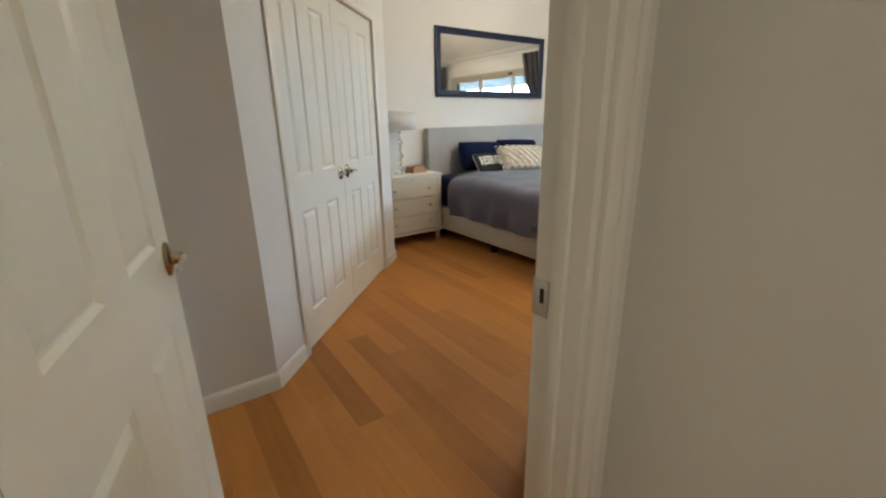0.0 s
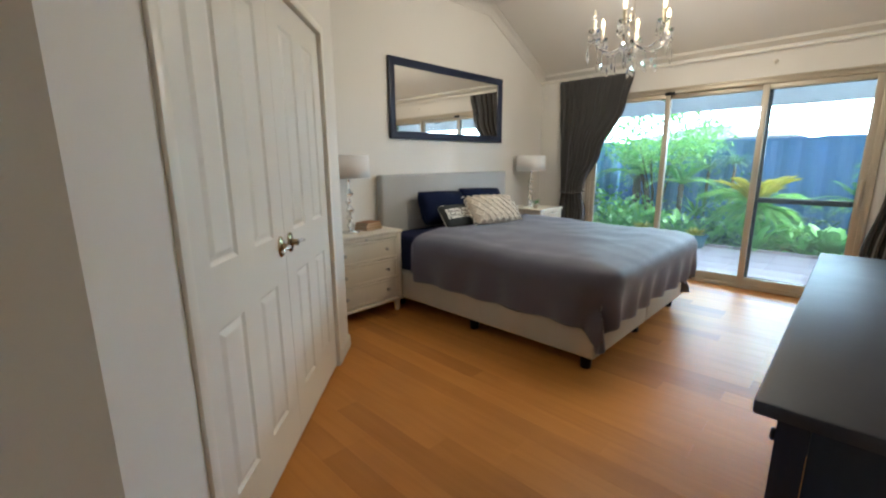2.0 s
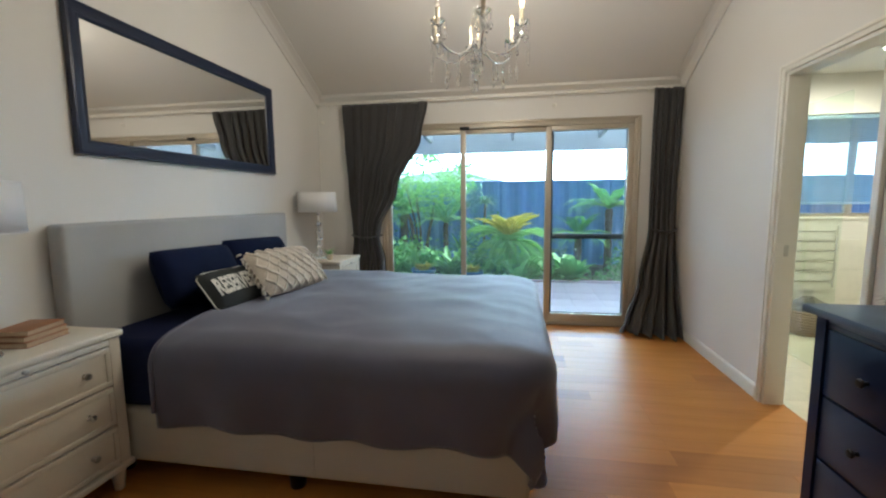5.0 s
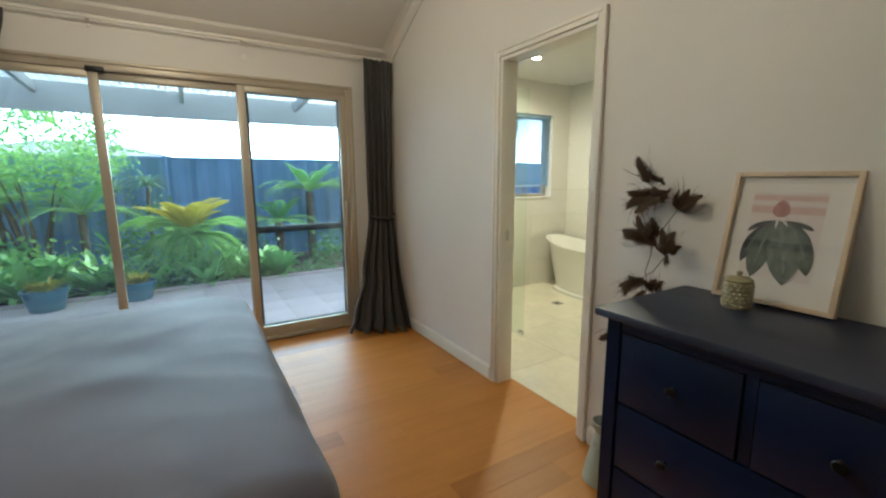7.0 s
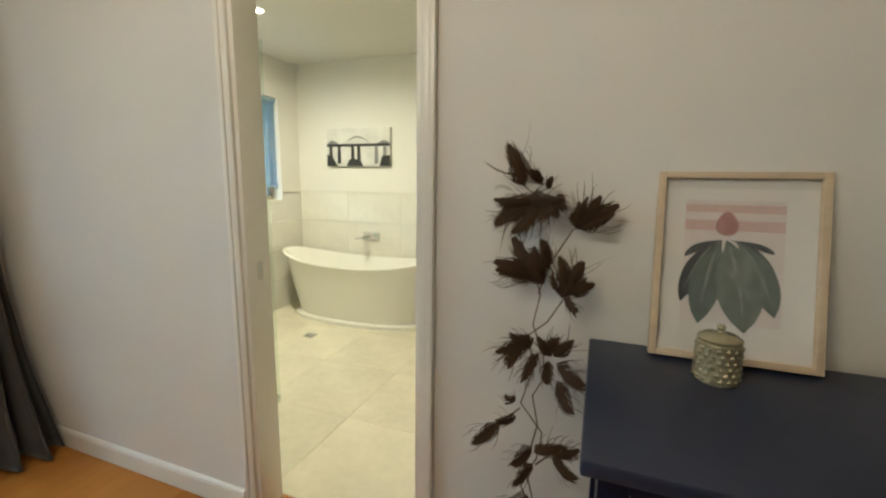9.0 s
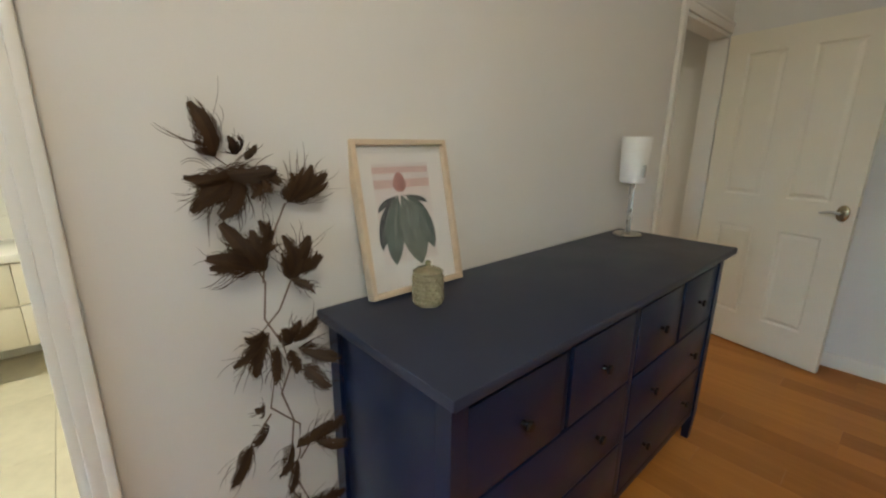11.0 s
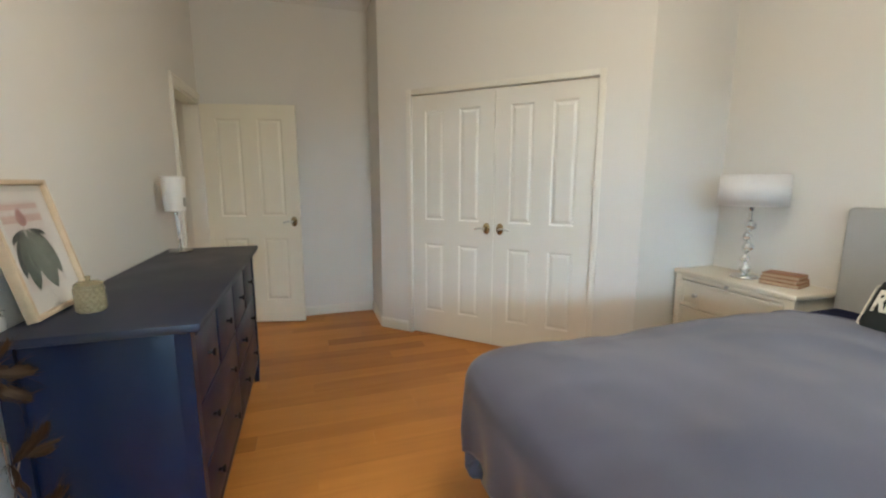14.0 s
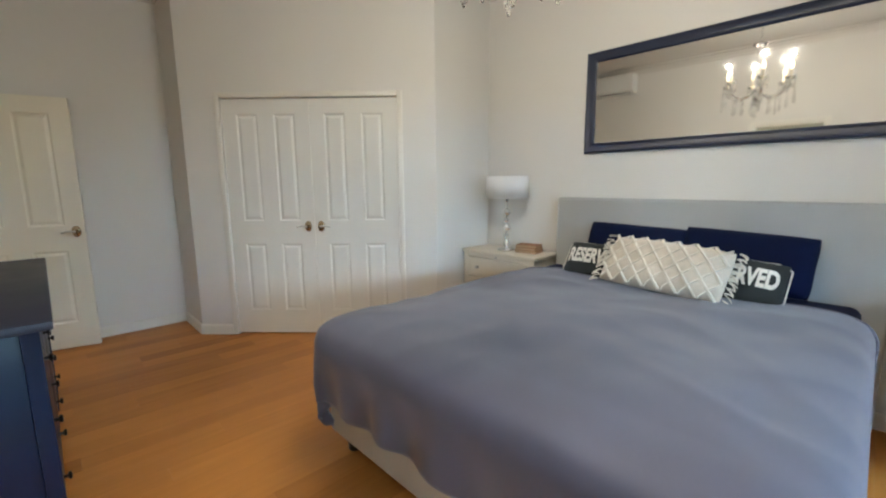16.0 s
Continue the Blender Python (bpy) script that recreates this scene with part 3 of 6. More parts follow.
def sash(y0, y1, x, screen=False):
    s = 0.055
    bm = blocks(((x, y0, 0.036), (x + 0.032, y0 + s, SH - 0.052)), ((x, y1 - s, 0.036), (x + 0.032, y1, SH - 0.052)),
                ((x, y0 + s, 0.036), (x + 0.032, y1 - s, 0.036 + 0.085)), ((x, y0 + s, SH - 0.052 - 0.05), (x + 0.032, y1 - s, SH - 0.052)), bevel=0.003)
    f = part("sash", bm, ALU, sd)
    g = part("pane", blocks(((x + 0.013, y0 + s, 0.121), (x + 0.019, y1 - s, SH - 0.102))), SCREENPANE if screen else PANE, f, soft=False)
    g.visible_shadow = False
    return f


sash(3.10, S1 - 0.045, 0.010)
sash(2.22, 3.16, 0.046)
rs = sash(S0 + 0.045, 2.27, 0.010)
# flyscreen door outside the right panel
bm = blocks(((0.082, S0 + 0.045, 0.036), (0.102, S0 + 0.10, SH - 0.052)), ((0.082, 2.19, 0.036), (0.102, 2.24, SH - 0.052)), ((0.082, S0 + 0.10, 0.91), (0.102, 2.19, 0.965)),
            ((0.082, S0 + 0.10, 0.036), (0.102, 2.19, 0.12)), ((0.082, S0 + 0.10, SH - 0.10), (0.102, 2.19, SH - 0.052)), bevel=0.003)
part("screen_frame", bm, DARKALU, sd, "dark flyscreen frame with a middle rail")
bm = blocks(((-0.02, S0 + 0.058, 0.93), (0.008, S0 + 0.085, 1.16)), bevel=0.008)
part("pull_handle", bm, ALU, sd)
part("latch_block", blocks(((-0.012, 3.06, SH - 0.062), (0.02, 3.16, SH - 0.03)), bevel=0.004), BLACKMETAL, sd)


# ---- bed ----
BX0, BX1, BY0, BY1 = 3.32, 5.17, 2.52, 4.63
TOPZ = 0.72
bed = thing("bed", pose(0, 0, 0), "king bed with a stone fabric base and navy sheet", "bed")
mid_x = (BX0 + BX1) / 2
for x0, x1 in ((BX0, mid_x - 0.004), (mid_x + 0.004, BX1)):
    part("bed_base", box(bm_new(), (x0, BY0, 0.10), (x1, BY1, 0.36), 0.022, 3), BASEFABRIC, bed)
for x in (BX0 - 0.001, BX1 + 0.001):
    part("base_seam", tube(bm_new(), [(x, 3.45, 0.12), (x, 3.45, 0.34)], 0.004, 6), BASEFABRIC, bed)
for x in (BX0 + 0.09, mid_x, BX1 - 0.09):
    for y in (BY0 + 0.09, 3.58, BY1 - 0.12):
        part("leg", lathe(bm_new(), [(0.034, 0.0), (0.037, 0.006), (0.040, 0.10)], 14, (x, y, 0)), BLACKMETAL, bed)
part("mattress", box(bm_new(), (BX0 + 0.01, BY0 + 0.03, 0.361), (BX1 - 0.01, BY1, TOPZ - 0.03), 0.05, 4), SHEET, bed, "mattress in a fitted navy sheet")

hb = box(bm_new(), (3.318, 4.64, 0.0), (5.262, 4.735, 1.23), 0.022, 3)
part("headboard", hb, LINEN, bed, "tall pale grey linen upholstered headboard")


def drape(u, v):
    """The duvet: u across, v from the foot to the head; it hangs over both sides and the foot."""
    hang_x, hang_y, r = 0.365, 0.345, 0.13
    x = BX0 - hang_x + u * (BX1 - BX0 + 2 * hang_x)
    y = BY0 - hang_y + v * (4.18 - BY0 + hang_y)
    ex = max(BX0 + r - x, 0, x - (BX1 - r))
    ey = max(BY0 + r - y, 0)
    side = -1 if x < mid_x else 1
    d = math.hypot(ex, ey)
    n1 = noise.noise(Vector((x * 1.7, y * 1.7, 0.3)))
    n2 = noise.noise(Vector((x * 4.5, y * 4.5, 5.0)))
    fold = math.sin(x * 21 + 2.2 * n1) if ey > ex else math.sin(y * 17 + 2.5 * n1)
    px = min(max(x, BX0 + r), BX1 - r)
    py = max(y, BY0 + r)
    edge = min(px - BX0, BX1 - px, py - BY0)
    n3 = noise.noise(Vector((x * 2.6 + y * 0.8, y * 2.9 - x * 1.1, 9.0)))
    crease = noise.noise(Vector((x * 1.3 + 2.0 * y, y * 0.9 - 0.6 * x, 14.0)))
    crease = 0.0035 * math.exp(-(crease * 7) ** 2)
    z = TOPZ + 0.025 + crease + 0.022 * n1 + 0.008 * n2 - 0.013 * abs(n3) - 0.03 * math.exp(-edge * 5)
    if d > 1e-6:
        q = r * math.pi / 2
        if d < q:
            a = d / r
            out, drop = r * math.sin(a), r * (1 - math.cos(a))
        else:
            out, drop = r - 0.06 * (d - q), r + 0.97 * (d - q)
        k = min(1, max(0, (d - q) / 0.2))
        corner = min(ex, ey) / max(ex, ey) if ex and ey else 0
        out += (0.017 + 0.030 * corner) * k * fold + 0.05 * min(1, d / 0.1)
        px += side * out * ex / d
        py -= (out + 0.06 * min(1, d / 0.12)) * ey / d
        z -= drop
        z = max(z, 0.055 + 0.02 * n2)
    hem = 0.016 * n1 * (1 if v > 0.95 else 0)
    return (px, py + hem, z)


bm = grid(bm_new(), 150, 130, drape)
duvet = thing("duvet", pose(0, 0, 0), "slate grey cotton duvet spread over the bed", "duvet")
du = part("cover", bm, DUVET, duvet)
hem = [Vector(drape(i / 90, 1.0)) + Vector((0, 0.004, -0.006)) for i in range(3, 88)]
part("hem", tube(bm_new(), hem, 0.012, 7), DUVET, duvet)
mod = du.modifiers.new("thickness", "SOLIDIFY")
mod.thickness, mod.offset = 0.028, -1.0


def cushion(name, w, h, t, m, material, label, group=""):
    """A soft cushion lying in its own x-z plane, thickness along y."""
    def side(s):
        def f(u, v):
            a, b = 2 * u - 1, 2 * v - 1
            k = max(0.0, (1 - abs(a) ** 3.2) * (1 - abs(b) ** 3.2)) ** 0.55
            pinch = 1 - 0.07 * (abs(a * b)) ** 3 - 0.055 * (1 - abs(b) ** 2) * abs(a) ** 8 - 0.05 * (1 - abs(a) ** 2) * abs(b) ** 8
            wr = 0.01 * noise.noise(Vector((a * 2.3 + w, b * 2.3, s * 3.0 + t)))
            return (a * w / 2 * pinch, s * (t / 2 * k + wr * k), h / 2 + b * h / 2 * pinch)
        return f
    bm = bm_new()
    grid(bm, 28, 22, side(1))
    grid(bm, 28, 22, side(-1))
    bmesh.ops.remove_doubles(bm, verts=bm.verts, dist=0.0015)
    return single(name, bm, material, label, "cushion", m, group)


# ---- wall mirror over the bed ----
MX0, MX1, MZ0, MZ1 = 3.497, 5.245, 1.57, 2.315
mir = thing("wall_mirror", pose(0, NORTH, 0), "wide wall mirror in a deep navy wooden frame", "mirror")


def ring_frame(bm, x0, x1, z0, z1, prof):
    """A mitred frame: prof holds (inset, depth off the wall) pairs from outside to inside."""
    loops = [[bm.verts.new(p) for p in ((x0 + i, -d, z0 + i), (x1 - i, -d, z0 + i), (x1 - i, -d, z1 - i), (x0 + i, -d, z1 - i))] for i, d in prof]
    for p, q in zip(loops, loops[1:]):
        for k in range(4):
            bm.faces.new((p[k], p[(k + 1) % 4], q[(k + 1) % 4], q[k]))
    return bm


bm = ring_frame(bm_new(), MX0, MX1, MZ0, MZ1, [(0.004, 0.002), (0.0, 0.012), (0.004, 0.034), (0.014, 0.038), (0.020, 0.032), (0.058, 0.024), (0.066, 0.028), (0.074, 0.024), (0.078, 0.010)])
part("frame", bm, MIRRORFRAME, mir)
part("mirror_glass", blocks(((MX0 + 0.07, -0.014, MZ0 + 0.07), (MX1 - 0.07, -0.008, MZ1 - 0.07))), MIRROR, mir, "silvered mirror glass", soft=False)


# ---- navy chest of drawers ----
DX0, DX1, DY0, DY1, DZ = 1.762, 3.410, 1.03, 1.555, 0.938
dr = thing("chest_of_drawers", pose(0, 0, 0), "wide navy lacquered chest of eight drawers", "dresser")
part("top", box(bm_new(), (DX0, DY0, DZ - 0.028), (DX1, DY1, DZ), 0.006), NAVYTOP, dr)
I0, I1, F = DX0 + 0.028, DX1 - 0.028, DY1 - 0.035
for x in (I0, I1 - 0.045):
    for y in (DY0 + 0.01, F - 0.045):
        bm = bm_new()
        vs = [(0.008, 0), (0, 0.14), (0, DZ - 0.029)]
        for (a, z0), (b, z1) in zip(vs, vs[1:]):
            lo = [bm.verts.new((x + p * (0.045 - a) + (1 - p) * a, y + q * (0.045 - a) + (1 - q) * a, z0)) for p, q in ((0, 0), (1, 0), (1, 1), (0, 1))]
            hi = [bm.verts.new((x + p * (0.045 - b) + (1 - p) * b, y + q * (0.045 - b) + (1 - q) * b, z1)) for p, q in ((0, 0), (1, 0), (1, 1), (0, 1))]
            for k in range(4):
                bm.faces.new((lo[k], lo[(k + 1) % 4], hi[(k + 1) % 4], hi[k]))
            bm.faces.new(lo[::-1])
            bm.faces.new(hi)
        part("leg", bm, NAVY, dr, soft=False)
for x in (I0 + 0.012, I1 - 0.030):
    part("side_panel", box(bm_new(), (x, DY0 + 0.056, 0.14), (x + 0.018, F - 0.046, DZ - 0.029), 0.002), NAVY, dr)
part("back_panel", box(bm_new(), (I0 + 0.046, DY0 + 0.02, 0.14), (I1 - 0.046, DY0 + 0.03, DZ - 0.029)), NAVY, dr)
bm = bm_new()
box(bm, (I0 + 0.046, F - 0.035, 0.13), (I1 - 0.046, F - 0.008, 0.165), 0.002)
box(bm, (I0 + 0.046, F - 0.035, DZ - 0.052), (I1 - 0.046, F - 0.008, DZ - 0.029), 0.002)
cx = (I0 + I1) / 2
box(bm, (cx - 0.016, F - 0.035, 0.165), (cx + 0.016, F - 0.008, DZ - 0.052), 0.002)
part("carcass_rail", bm, NAVY, dr)
# black sheet added behind the drawers, so that their gaps look shaded
part("carcass_back", box(bm_new(), (I0 + 0.046, F - 0.060, 0.165), (I1 - 0.046, F - 0.050, DZ - 0.052)), BLACKMETAL, dr)


def drawer(x0, x1, z0, z1, knobs):
    d = part("drawer", box(bm_new(), (x0 + 0.004, F - 0.045, z0 + 0.004), (x1 - 0.004, F - 0.006, z1 - 0.004), 0.003), NAVY, dr)
    for k in knobs:
        b = lathe(bm_new(), [(0.0, 0.0), (0.008, 0.0), (0.006, 0.010), (0.006, 0.016), (0.014, 0.021), (0.0155, 0.026), (0.012, 0.030), (0.0, 0.031)], 14)
        move(b, Matrix.Translation((k, F - 0.010, (z0 + z1) / 2)) @ Matrix.Rotation(radians(-90), 4, "X"))
        part("knob", b, BLACKMETAL, d, "black round knob")


za, zb, zc, zd = 0.165, 0.395, 0.625, DZ - 0.070
part("top_rail", box(bm_new(), (I0 + 0.046, F - 0.035, zd), (I1 - 0.046, F - 0.008, DZ - 0.053), 0.001), NAVY, dr)
for x0, x1 in ((I0 + 0.046, cx - 0.016), (cx + 0.016, I1 - 0.046)):
    m_ = (x0 + x1) / 2
    part("divider", box(bm_new(), (m_ - 0.014, F - 0.048, zc), (m_ + 0.014, F - 0.014, zd), 0.001), NAVY, dr)
    drawer(x0, x1, za, zb, (x0 + 0.175, x1 - 0.175))
    drawer(x0, x1, zb, zc, (x0 + 0.175, x1 - 0.175))
    drawer(x0, m_ - 0.014, zc, zd, ((x0 + m_) / 2,))
    drawer(m_ + 0.014, x1, zc, zd, ((m_ + x1) / 2,))


# ---- nightstands ----
def nightstand(m, w, d, h, label):
    ns = thing("nightstand", m, label, "nightstand", "nightstands beside the bed")
    part("top", box(bm_new(), (-0.012, -0.012, h - 0.03), (w + 0.012, d, h), 0.008, 3), CREAM, ns)
    b = bm_new()
    box(b, (0.012, 0.018, 0.13), (0.030, d - 0.012, h - 0.031), 0.002)
    box(b, (w - 0.030, 0.018, 0.13), (w - 0.012, d - 0.012, h - 0.031), 0.002)
    box(b, (0.030, d - 0.024, 0.13), (w - 0.030, d - 0.012, h - 0.031))
    part("carcass", b, CREAM, ns)
    b = bm_new()
    for x in (0.0, w - 0.05):
        box(b, (x, 0.0, 0.13), (x + 0.05, 0.016, h - 0.031), 0.004)
    box(b, (0.05, 0.002, h - 0.062), (w - 0.05, 0.016, h - 0.031), 0.002)
    part("front_frame", b, CREAM, ns)
    tray = part("tray", box(bm_new(), (0.056, -0.004, h - 0.058), (w - 0.056, 0.002, h - 0.036), 0.002), CREAM, ns, "slim pull-out tray under the top")
    k = lathe(bm_new(), [(0.0, 0.0), (0.008, 0.0), (0.005, 0.006), (0.010, 0.012), (0.0, 0.018)], 12)
    move(k, Matrix.Translation((w / 2, -0.004, h - 0.047)) @ Matrix.Rotation(radians(90), 4, "X"))
    part("knob", k, NICKEL, tray, "small round nickel knob")
    part("base_moulding", box(bm_new(), (-0.012, -0.012, 0.105), (w + 0.012, d, 0.135), 0.008, 3), CREAM, ns)
    for x in (0.04, w - 0.04):
        for y in (0.035, d - 0.045):
            part("leg", lathe(bm_new(), [(0.018, 0.0), (0.021, 0.004), (0.030, 0.085), (0.034, 0.104)], 16, (x, y, 0)), CREAM, ns)
    z0, hh = 0.142, (h - 0.062 - 0.142) / 3
    for i in range(3):
        a, c = z0 + i * hh + 0.004, z0 + (i + 1) * hh - 0.006
        b = box(bm_new(), (0.054, 0.003, a), (w - 0.054, 0.018, c), 0.002)
        for p, q in (((0.054, -0.003, a), (w - 0.054, 0.003, a + 0.022)), ((0.054, -0.003, c - 0.022), (w - 0.054, 0.003, c)), ((0.054, -0.003, a + 0.022), (0.076, 0.003, c - 0.022)), ((w - 0.076, -0.003, a + 0.022), (w - 0.054, 0.003, c - 0.022))):
            box(b, p, q, 0.002)
        dw = part("drawer", b, CREAM, ns)
        for x in (w * 0.22, w * 0.78):
            k = lathe(bm_new(), [(0.0, 0.0), (0.012, 0.0), (0.007, 0.006), (0.007, 0.012), (0.015, 0.020), (0.013, 0.026), (0.0, 0.029)], 14)
            move(k, Matrix.Translation((x, 0.003, (a + c) / 2)) @ Matrix.Rotation(radians(90), 4, "X"))
            part("knob", k, NICKEL, dw, "round nickel knob")
    return ns


nightstand(pose(2.532, 4.362, 0), 0.768, 0.36, 0.757, "cream three-drawer nightstand with nickel knobs, lamp on top")
nightstand(pose(5.395, 4.20, 0), 0.495, 0.52, 0.765, "cream three-drawer nightstand by the curtain with a lamp")


# ---- curtains ----
def curtain(name, levels, x, pleats, label, flare=0.0):
    """levels: (z, y from, y to, depth) from the top down; the cloth is pleated along y."""
    def f(u, v):
        z = levels[0][0] + v * (levels[-1][0] - levels[0][0])
        for a, b in zip(levels, levels[1:]):
            if a[0] >= z >= b[0] - 1e-9:
                t = (a[0] - z) / (a[0] - b[0])
                t = t * t * (3 - 2 * t)
                lo, hi, dp = (a[i] + (b[i] - a[i]) * t for i in (1, 2, 3))
                break
        w = math.sin(u * pleats * 2 * math.pi + 2.6 * noise.noise(Vector((u * 5, z * 0.5, pleats))))
        w2 = math.sin(u * pleats * 4.3 * math.pi + 1.7)
        return (x - flare * v ** 5 * (0.35 + 0.65 * u) - dp * (w * 0.75 + w2 * 0.25) - 0.01 * noise.noise(Vector((u * 9, z * 3, 7))), lo + (hi - lo) * u + 0.012 * w2 * (1 - v), z)
    c = thing(name, pose(0, 0, 0), label, "curtain", "curtains of the sliding door")
    ob = part("cloth", grid(bm_new(), 150, 70, f), CURTAIN, c)
    mod = ob.modifiers.new("thickness", "SOLIDIFY")
    mod.thickness = 0.004
    return c


CX = EAST - 0.10
cl = curtain("curtain", [(2.345, 4.40, 3.49, 0.016), (2.0, 4.385, 3.56, 0.020), (1.45, 4.36, 3.83, 0.034), (1.03, 4.33, 4.02, 0.045), (0.93, 4.32, 4.04, 0.045), (0.7, 4.34, 3.98, 0.05), (0.02, 4.36, 3.93, 0.06)], CX, 9, "charcoal grey pleated curtain held back by a tie")
cr = curtain("curtain", [(2.36, 1.28, 1.03, 0.020), (1.9, 1.285, 1.04, 0.032), (1.05, 1.29, 1.05, 0.042), (0.5, 1.38, 1.04, 0.060), (0.12, 1.50, 1.03, 0.085), (0.02, 1.56, 1.03, 0.11)], CX, 5, "charcoal grey curtain pooling on the floor beside the door", 0.30)
for c, y0, y1, z in ((cl, 4.345, 4.00, 0.96), (cr, 1.275, 1.04, 1.03)):
    pts = [(CX - 0.075 * math.sin(math.pi * t) ** 0.5 - 0.005, y0 + (y1 - y0) * t, z - 0.03 * math.sin(math.pi * t)) for t in [i / 14 for i in range(15)]]
    b = bm_new()
    tube(b, pts, 0.011, 8)
    part("tieback", b, CURTAIN, c)
rail = thing("curtain_rail", pose(0, 0, 0), "slim cream curtain track along the garden wall", "curtain rail")
part("track", blocks(((EAST - 0.110, 1.02, 2.356), (EAST - 0.090, 4.70, 2.372)), bevel=0.003), TRIM, rail)
for y in (1.3, 2.2, 3.1, 4.0, 4.6):
    part("bracket", blocks(((EAST - 0.115, y, 2.372), (EAST, y + 0.02, 2.378)), ((EAST - 0.006, y, 2.33), (EAST, y + 0.02, 2.372)), bevel=0.001), TRIM, rail)

hk = thing("curtain_hook", pose(EAST, 4.683, 2.187), "small white curtain tie hook on the wall", "hook")
part("plate", move(lathe(bm_new(), [(0.0, 0.0), (0.022, 0.0), (0.022, 0.004), (0.014, 0.008), (0.0, 0.008)], 18), Matrix.Rotation(radians(-90), 4, "Y")), TRIM, hk)
part("peg", move(lathe(bm_new(), [(0.0, 0.006), (0.006, 0.006), (0.006, 0.030), (0.013, 0.036), (0.0, 0.042)], 14), Matrix.Rotation(radians(-90), 4, "Y")), TRIM, hk)

copy_thing(hk, pose(EAST, 2.20, 2.268))

cd = thing("blind_cord", pose(0, 0, 0), "thin white curtain cord hanging beside the wall", "cord")
part("cord", tube(bm_new(), [(EAST - 0.06, 1.018, 2.34), (EAST - 0.05, 1.016, 1.8), (EAST - 0.07, 1.02, 1.2), (EAST - 0.06, 1.016, 0.4), (EAST - 0.075, 1.02, 0.3), (EAST - 0.09, 1.02, 0.4), (EAST - 0.09, 1.018, 1.4), (EAST - 0.08, 1.02, 2.34)], 0.003, 6), TRIM, cd)

# ---- cushions ----
def surface_of(w, h, t):
    def f(x, z, lift):
        a, b = 2 * x / w, 2 * (z - h / 2) / h
        k = max(0.0, (1 - min(1, abs(a)) ** 3.2) * (1 - min(1, abs(b)) ** 3.2)) ** 0.55
        return Vector((x, -(t / 2 * k) - lift, z))
    return f


CZ = TOPZ + 0.03
cushion("navy_pillow", 0.70, 0.36, 0.19, pose(4.005, 4.45, CZ - 0.03, -20, 2, 3), NAVYCUSHION, "large navy velvet pillow leaning on the headboard", "navy pillows on the bed")
cushion("navy_pillow", 0.70, 0.36, 0.19, pose(4.625, 4.46, CZ - 0.03, -19, 2, -3), NAVYCUSHION, "large navy velvet pillow leaning on the headboard", "navy pillows on the bed")
LW, LH, LT = 0.52, 0.26, 0.12


def reserved_cushion(m, shift):
    lum = cushion("lettered_cushion", LW, LH, LT, m, CHARCOALCUSHION, "charcoal canvas cushion with white printed capitals", "lettered cushions on the bed")
    txt = bpy.data.curves.new("lettering", "FONT")
    txt.body, txt.align_x, txt.align_y, txt.size, txt.offset = "RESERVED", "CENTER", "CENTER", 0.140, 0.006
    tob = bpy.data.objects.new("lettering", txt)
    scene.collection.objects.link(tob)
    me = bpy.data.meshes.new_from_object(tob.evaluated_get(bpy.context.evaluated_depsgraph_get()))
    bpy.data.objects.remove(tob)
    bm = bm_new()
    bm.from_mesh(me)
    bmesh.ops.triangulate(bm, faces=bm.faces)
    for _ in range(2):
        bmesh.ops.subdivide_edges(bm, edges=[e for e in bm.edges if e.calc_length() > 0.02], cuts=1)
        bmesh.ops.triangulate(bm, faces=bm.faces)
    xs = [v.co.x for v in bm.verts]
    kx = 0.33 / (max(xs) - min(xs))
    on = surface_of(LW, LH, LT)
    for v in bm.verts:
        v.co = on(v.co.x * kx + shift, LH / 2 + v.co.y, 0.009)
    part("lettering", bm, LETTER, lum, "white printed capitals", soft=False)
    rim = [(LW / 2 * math.copysign(min(1, abs(1.25 * math.cos(a))), math.cos(a)) * 0.98, 0.0, LH / 2 + LH / 2 * math.copysign(min(1, abs(1.25 * math.sin(a))), math.sin(a)) * 0.965) for a in [2 * math.pi * i / 60 for i in range(61)]]
    part("piping", tube(bm_new(), rim, 0.0035, 6), LETTER, lum, "pale piping")


reserved_cushion(pose(3.93, 4.15, CZ - 0.03, -36, 2, 4), -0.055)
reserved_cushion(pose(4.63, 4.16, CZ - 0.03, -36, 2, -2), 0.055)

MW, MH, MT = 0.70, 0.33, 0.15
mac = cushion("macrame_cushion", MW, MH, MT, pose(4.32, 4.01, CZ - 0.015, -38, 2.5, -4), MACRAMEGROUND, "cream macrame cushion with knotted ropes and tassels", "")
on = surface_of(MW, MH, MT)
for s in (1, -1):
    for i in range(-5, 6):
        pts = []
        for j in range(25):
            z = MH * (0.03 + 0.94 * j / 24)
            x = i * 0.092 + s * (z - MH / 2) * 0.85
            if abs(x) < MW / 2 - 0.02:
                pts.append(on(x, z, 0.004 + 0.003 * math.sin(j * 1.6)))
        if len(pts) > 4:
            part("rope", tube(bm_new(), pts, 0.0092 if s < 0 else 0.0055, 6), MACRAME, mac)
rng = random.Random(11)
